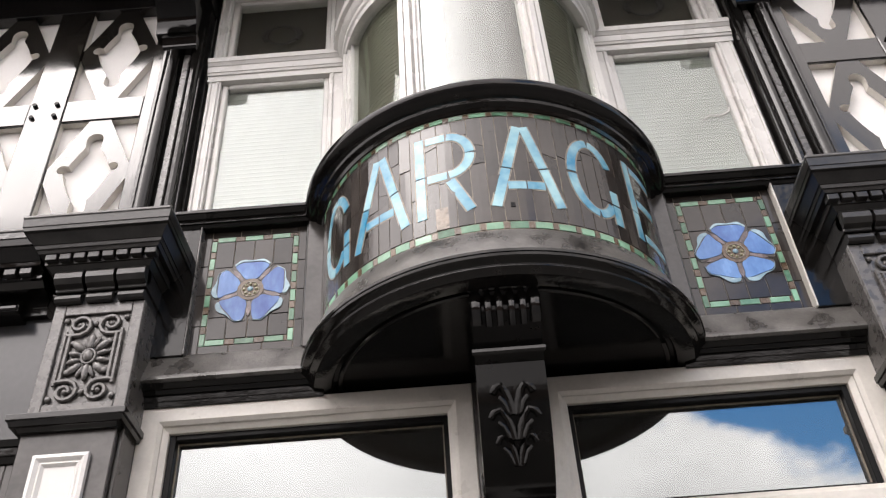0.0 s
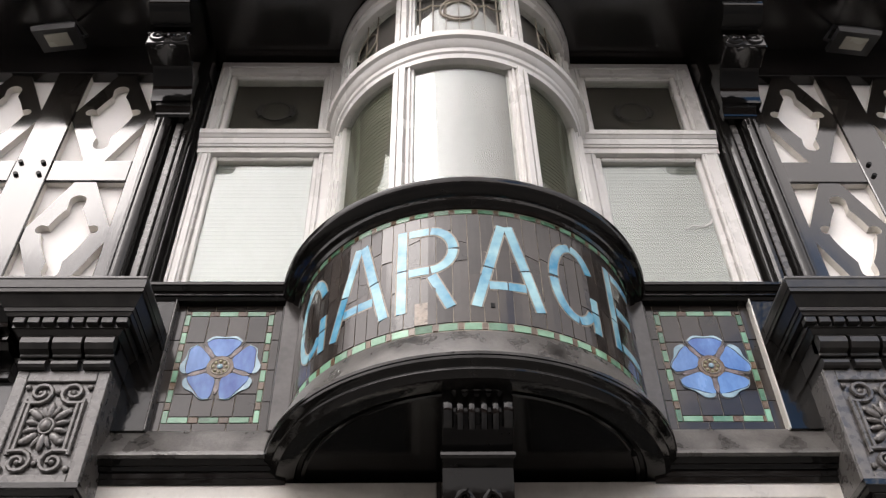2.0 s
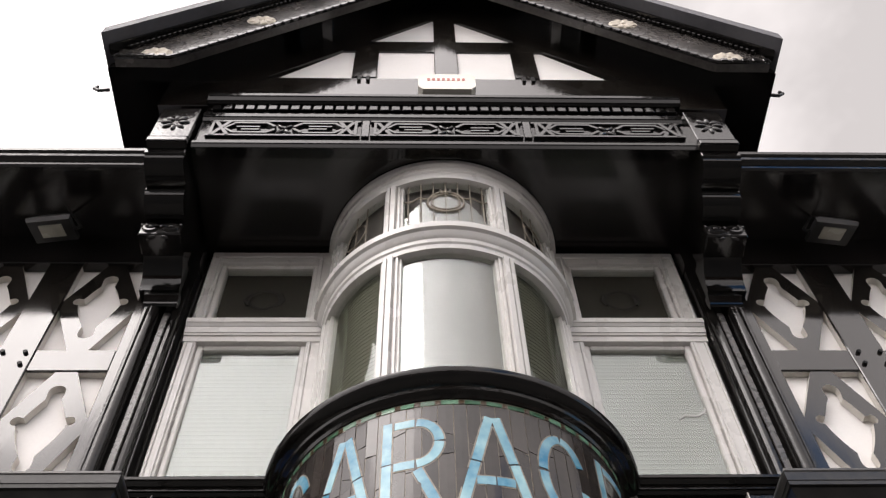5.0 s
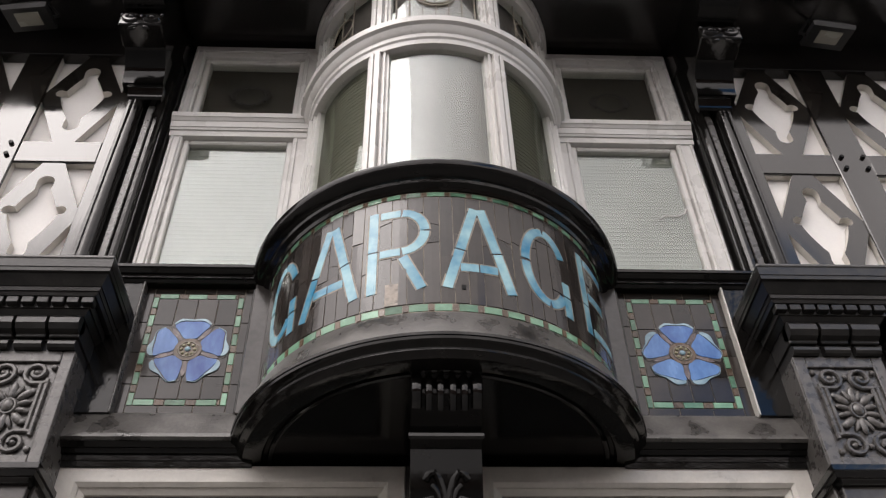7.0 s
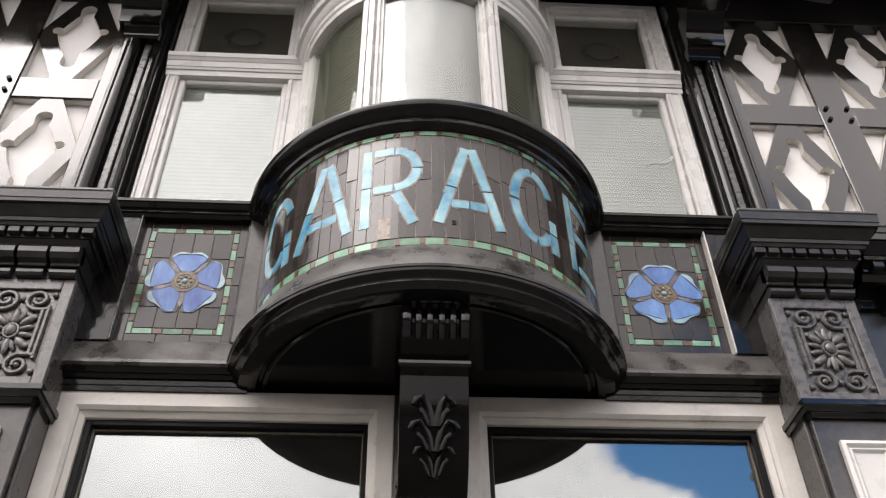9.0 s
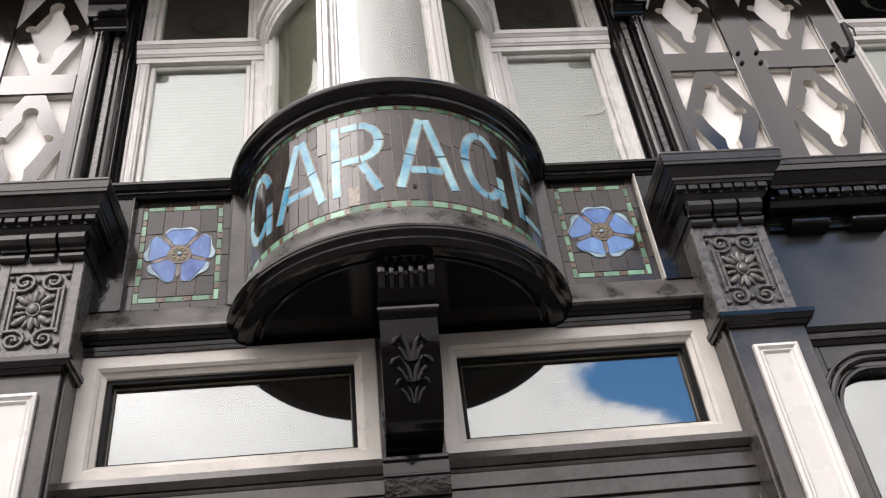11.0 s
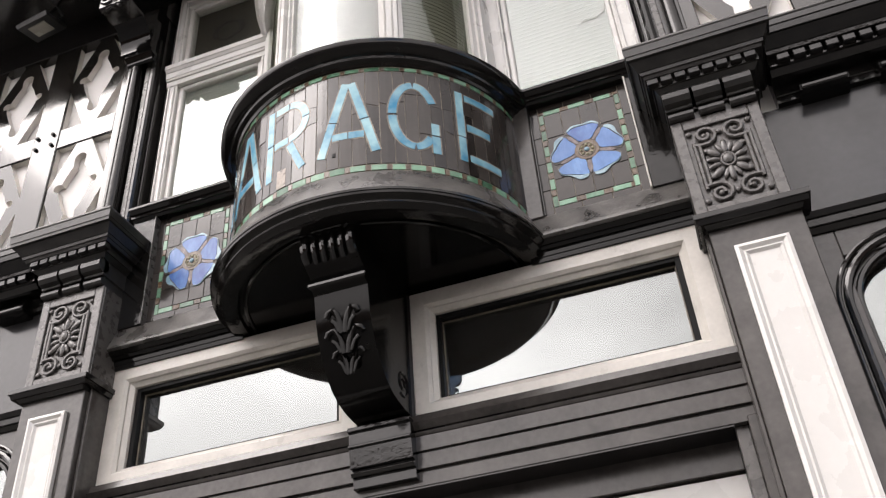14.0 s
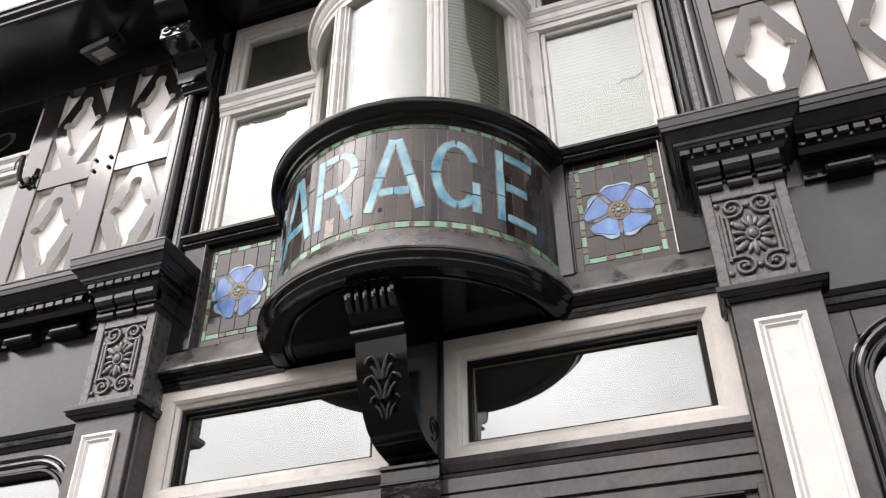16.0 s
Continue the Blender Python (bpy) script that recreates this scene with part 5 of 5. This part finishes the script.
    lift(g, 4.1, 4.1, 1.04, 1.043)
    # eaves, gutter and floodlight
    so = part("eaves_soffit", box(B(), x(1.40), x(4.4), -0.500, 0.0, 5.762, 5.79), MATTE)
    tagged(so, "black boarded soffit under the eaves", "soffit", "eaves soffits", "structure")
    gu = B()
    prism(gu, [(y_, z_ + 0.085) for y_, z_ in ((-0.485, 5.628), (-0.503, 5.628), (-0.512, 5.640), (-0.516, 5.660), (-0.530, 5.664), (-0.542, 5.674), (-0.546, 5.698), (-0.558, 5.702), (-0.560, 5.722), (-0.485, 5.726))], "x", x(1.46), x(4.4))
    tagged(part("gutter", gu, BLACK), "black painted moulded gutter along the eaves", "gutter", "gutters", "structure")
    rf = B()
    prism(rf, [(-0.51, 5.795), (3.0, 8.5), (3.0, 8.58), (-0.52, 5.855)], "x", x(1.50), x(6.2))
    tagged(part("roof_side", rf, SLATE), "grey slate roof behind the gutter", "roof", "roofs", "structure")
    fl = thing("floodlight", "small dark metal floodlight fixed under the eaves", "floodlight", "floodlights")
    cx, cy, cz = x(1.935) + 0.010, -0.26, 5.520
    hd = B()
    tilt = Matrix.Translation((cx, cy, cz)) @ Matrix.Rotation(radians(18), 4, "X") @ Matrix.Rotation(radians(8 * s), 4, "Y")
    vs = [(-0.10, -0.08, -0.012), (0.10, -0.08, -0.012), (0.10, 0.08, -0.012), (-0.10, 0.08, -0.012), (-0.105, -0.085, 0.012), (0.105, -0.085, 0.012), (0.105, 0.085, 0.012), (-0.105, 0.085, 0.012), (-0.06, -0.03, 0.07), (0.06, -0.03, 0.07), (0.06, 0.06, 0.07), (-0.06, 0.06, 0.07)]
    V = [hd.verts.new(tilt @ Vector(v)) for v in vs]
    hd.faces.new(V[0:4][::-1]); hd.faces.new(V[8:12])
    for o in (0, 4):
        for k_ in range(4):
            hd.faces.new((V[o + k_], V[o + (k_ + 1) % 4], V[o + 4 + (k_ + 1) % 4], V[o + 4 + k_]))
    part("casing", hd, ALUM, fl, "dark grey metal casing")
    ln = B(); box(ln, -0.055, 0.055, -0.05, 0.04, -0.018, -0.010, 0.002); bmesh.ops.transform(ln, matrix=tilt, verts=ln.verts)
    part("lens", ln, LAMPGLASS, fl, "pale unlit lens")
    st = B(); tube(st, [(cx - 0.11, cy, cz + 0.01), (cx - 0.11, cy + 0.03, cz + 0.07), (cx, -0.20, 5.764), (cx + 0.11, cy + 0.03, cz + 0.07), (cx + 0.11, cy, cz + 0.01)], 0.008)
    part("bracket", st, IRON, fl)
    hk = thing("flag_bracket", "black iron hook bracket screwed to a timber post", "bracket", "iron brackets")
    h = B(); box(h, x(2.430), x(2.490), -0.056, -0.044, 4.79, 4.86); part("plate", h, IRON, hk)
    h = B(); tube(h, [(x(2.462), -0.05, 4.81), (x(2.462), -0.085, 4.815), (x(2.465), -0.10, 4.84), (x(2.468), -0.11, 4.98)], 0.016, 1, 8); part("tube", h, IRON, hk, "", True)
    h = B(); tube(h, [(x(2.485), -0.11, 4.97), (x(2.505), -0.115, 4.93), (x(2.49), -0.12, 4.87)], 0.005); part("hook", h, IRON, hk, "", True)


for s in (-1, 1):
    framing(s)


# ---- gable ----
gable = thing("gable", "projecting half-timbered gable with carved black beam and bargeboards", "gable", kind="structure")
part("soffit", box(B(), -1.221, 1.221, -0.552, 0.16, 5.696, 5.75), MATTE, gable)
bs = B()
moulding(bs, -1.218, 1.218, -0.54, [(za, zb, oa - 0.24, ob_ - 0.24, 0, 0) for za, zb, oa, ob_, _, _ in [(5.665, 5.685, 0.30, 0.31, 0, 0), (5.685, 5.705, 0.315, 0.315, 0, 0), (5.705, 5.93, 0.295, 0.295, 0, 0), (5.93, 5.95, 0.300, 0.312, 0, 0), (5.95, 5.985, 0.318, 0.318, 0, 0), (5.985, 6.065, 0.305, 0.305, 0, 0),
                                    (6.058, 6.074, 0.33, 0.338, 0, 0), (6.074, 6.098, 0.345, 0.356, 0, 0), (6.098, 6.124, 0.362, 0.362, 0, 0)]])
beam = part("carved_beam", bs, JET, gable, "black carved beam with strapwork")
n = 42
for k in range(n):
    xx = -1.19 + (k + .5) * 2.38 / n
    part("dentil", box(B(), xx - 0.0235, xx + 0.0235, -0.632, -0.60, 6.002, 6.052, 0.004), JET, beam)
y = -0.596
ZC = 5.848


layer = itertools.count()


def strap(bm, x_a, z_a, x_b, z_b, w):
    """A flat carved band between two points of the beam's face."""
    d = Vector((x_b - x_a, z_b - z_a)).normalized()
    n_ = Vector((-d.y, d.x)) * w / 2
    flatpoly(bm, [(x_a + n_.x, z_a + n_.y), (x_b + n_.x, z_b + n_.y), (x_b - n_.x, z_b - n_.y), (x_a - n_.x, z_a - n_.y)], y - 0.012 - 0.0006 * (next(layer) % 7), y + 0.004)


for c in (-0.80, 0.0, 0.80):
    for up in (-1, 1):
        st = B()
        strap(st, c - 0.375, ZC + up * 0.070, c + 0.375, ZC + up * 0.070, 0.014)
        part("strapwork", st, BLACK, beam)
    for d in (-1, 1):
        st = B()
        # pointed loop that tapers from the flower to the crossed end
        for up in (-1, 1):
            strap(st, c + d * 0.046, ZC + up * 0.012, c + d * 0.086, ZC + up * 0.046, 0.015)
            strap(st, c + d * 0.084, ZC + up * 0.046, c + d * 0.250, ZC + up * 0.046, 0.013)
            strap(st, c + d * 0.246, ZC + up * 0.048, c + d * 0.296, ZC, 0.013)
        strap(st, c + d * 0.120, ZC + 0.012, c + d * 0.235, ZC + 0.012, 0.011)
        strap(st, c + d * 0.120, ZC - 0.016, c + d * 0.210, ZC - 0.016, 0.011)
        part("strapwork", st, BLACK, beam)
        st = B()
        strap(st, c + d * 0.270, ZC + 0.070, c + d * 0.345, ZC - 0.070, 0.019)
        strap(st, c + d * 0.345, ZC + 0.070, c + d * 0.270, ZC - 0.070, 0.019)
        strap(st, c + d * 0.352, ZC + 0.070, c + d * 0.352, ZC - 0.070, 0.014)
        part("strapwork", st, BLACK, beam)
    fl_ = B()
    for k in range(4):
        a = math.pi / 4 + k * math.pi / 2
        blob(fl_, (c + 0.026 * math.cos(a), y - 0.004, ZC + 0.034 * math.sin(a)), 0.010, 0.008, 0.026, rot=90 - math.degrees(a), seg=8)
    part("flower", fl_, BLACK, beam, "", True)
for c in (-0.40, 0.40):
    part("divider", box(B(), c - 0.020, c + 0.020, y - 0.012, y + 0.004, ZC - 0.082, ZC + 0.082, 0.003), BLACK, beam)
GX = 0.015
part("plaster", flatpoly(B(), [(-1.12, 6.3), (1.12, 6.3), (0.0, 7.50)], -0.566, -0.45), PLASTER, gable, "white plaster infill")
yt0, yt1 = -0.578, -0.50
part("bottom_beam", box(B(), -1.5, 1.5, yt0, yt1, 6.14, 6.492), TIMBER, gable)
part("collar", box(B(), GX - 0.60, GX + 0.60, yt0, yt1, 6.868, 7.020), TIMBER, gable)
part("king_post", box(B(), GX - 0.062, GX + 0.072, yt0 - 0.003, yt1, 6.505, 7.62), TIMBER, gable)
for s in (-1, 1):
    part("queen_post", box(B(), GX + s * 0.390, GX + s * 0.530, yt0 - 0.002, yt1, 6.505, 6.868), TIMBER, gable)
    ra = B()
    flatpoly(ra, [(s * 1.06 + GX, 6.43), (s * 1.56, 6.43), (s * 0.02, 7.90), (s * 0.02 , 7.412)], yt0 - 0.005, yt1)
    part("rafter", ra, TIMBER, gable)
    for dx in (0.435, 0.485):
        part("peg", box(B(), GX + s * dx - 0.010, GX + s * dx + 0.010, yt0 - 0.014, yt0, 6.445, 6.50, 0.002), GASKET, gable)
    part("purlin_end", box(B(), s * 0.65, s * 0.71, -0.765, -0.56, 6.90, 7.00), MATTE, gable)
    # side cheek of the jetty
    part("cheek", box(B(), s * 1.22, s * 1.42, -0.50, 0.3, 5.72, 6.35), MATTE, gable)
    # bargeboard
    sl = 0.936
    inner = lambda xx: 6.17 + sl * (1.41 - xx)
    bb = B()
    flatpoly(bb, [(s * 1.70, 6.168), (s * 1.42, 6.168), (s * 1.385, 6.193), (0, inner(0)), (0, inner(0) + 0.36), (s * 1.70, 6.285)], -0.815, -0.765)
    board = part("bargeboard", bb, BARGE, gable)
    board.location.z = 0.04
    dn = B()
    tube(dn, [(s * 1.70, -0.822, 6.174), (s * 1.42, -0.822, 6.174), (s * 1.385, -0.822, 6.20), (0, -0.822, inner(0) + 0.012)], 0.012, 1, 6)
    part("edge_roll", dn, BLACK, board, "", True)
    ln_ = math.hypot(1.385, 1.385 * sl)
    for k in range(32):
        f = (k + 0.5) / 32
        px, pz = s * 1.385 * (1 - f), 6.192 + 1.385 * sl * f
        d_ = B()
        box(d_, -0.019, 0.019, -0.012, 0.006, -0.014, 0.014, 0.003)
        bmesh.ops.transform(d_, matrix=Matrix.Translation((px, -0.826, pz)) @ Matrix.Rotation(s * math.atan(sl), 4, "Y"), verts=d_.verts)
        part("edge_block", d_, BLACK, board)
    for k in range(5):
        part("edge_block", box(B(), s * (1.44 + k * 0.055), s * (1.475 + k * 0.055), -0.838, -0.82, 6.161, 6.188, 0.003), BLACK, board)
    cw = B()
    flatpoly(cw, [(s * 1.74, 6.235), (0, inner(0) + 0.335), (0, inner(0) + 0.39), (s * 1.74, 6.290)], -0.860, -0.80)
    flatpoly(cw, [(s * 1.76, 6.235), (0, inner(0) + 0.385), (0, inner(0) + 0.475), (s * 1.76, 6.325)], -0.920, -0.80)
    part("crown_moulding", cw, BLACK, board)
    for k in range(72):
        f = (k + 0.5) / 72
        px, pz = s * 1.66 * (1 - f), 6.265 + 0.005 + (inner(0) + 0.335 - 6.27) * f
        d_ = B()
        box(d_, -0.0105, 0.0105, -0.018, 0.004, -0.014, 0.014, 0.003)
        bmesh.ops.transform(d_, matrix=Matrix.Translation((px, -0.824, pz + 0.012)) @ Matrix.Rotation(s * math.atan(sl), 4, "Y"), verts=d_.verts)
        part("rope_bead", d_, BLACK, board)
    for rx in (1.50, 1.03, 0.56):
        rz = inner(rx) + 0.175 if rx < 1.4 else 6.235
        ro = B()
        blob(ro, (s * rx, -0.815, rz), 0.084, 0.009, 0.064, seg=18)
        for k in range(8):
            a = 2 * math.pi * (k + .5) / 8
            blob(ro, (s * rx + 0.046 * math.cos(a), -0.822, rz + 0.035 * math.sin(a)), 0.019, 0.006, 0.028, rot=90 - math.degrees(a), seg=10)
        blob(ro, (s * rx, -0.825, rz), 0.017, 0.006, 0.014, seg=10)
        part("rosette", ro, STONE, board, "cream plaster flower rosette", True)
    rf = B()
    flatpoly(rf, [(s * 1.765, 6.27), (0, inner(0) + 0.42), (0, inner(0) + 0.50), (s * 1.765, 6.345)], -0.93, 2.6)
    part("roof", rf, SLATE, gable, "slate gable roof")
    un = B()
    flatpoly(un, [(s * 1.74, 6.20), (0, inner(0) + 0.33), (0, inner(0) + 0.41), (s * 1.74, 6.262)], -0.76, 2.4)
    part("roof_lining", un, BLACK, gable, "dark boarded underside of the roof")
    hk = thing("gutter_hook", "small black iron gutter hook at the gable eave", "hook", "gutter hooks")
    h = B(); tube(h, [(s * 1.84, -0.60, 6.42), (s * 1.90, -0.60, 6.41), (s * 1.93, -0.60, 6.435), (s * 1.915, -0.60, 6.46)], 0.010, 1, 6); part("hook", h, IRON, hk, "", True)

lift(gable, 5.7, 5.785, 1.04, 1.105)
gable.location.x = 0.012

alarm = thing("alarm_box", "aged white plastic alarm box on the gable beam", "alarm box")
ab = B()
flatpoly(ab, [(GX - 0.150, 6.365), (GX - 0.125, 6.335), (GX + 0.145, 6.335), (GX + 0.170, 6.365), (GX + 0.170, 6.47), (GX + 0.150, 6.500), (GX - 0.130, 6.500), (GX - 0.150, 6.47)], -0.65, -0.578)
part("case", ab, PLASTIC, alarm)
part("lens", box(B(), GX - 0.10, GX + 0.12, -0.600, -0.588, 6.328, 6.336), GASKET, alarm, "dark plastic underside")
for k in range(8):
    part("print_bar", box(B(), GX - 0.100 + k * 0.028, GX - 0.084 + k * 0.028, -0.6525, -0.65, 6.425, 6.45, 0), REDMARK, alarm)
lift(alarm, 6.335, 6.355, 1.0, 1.22)
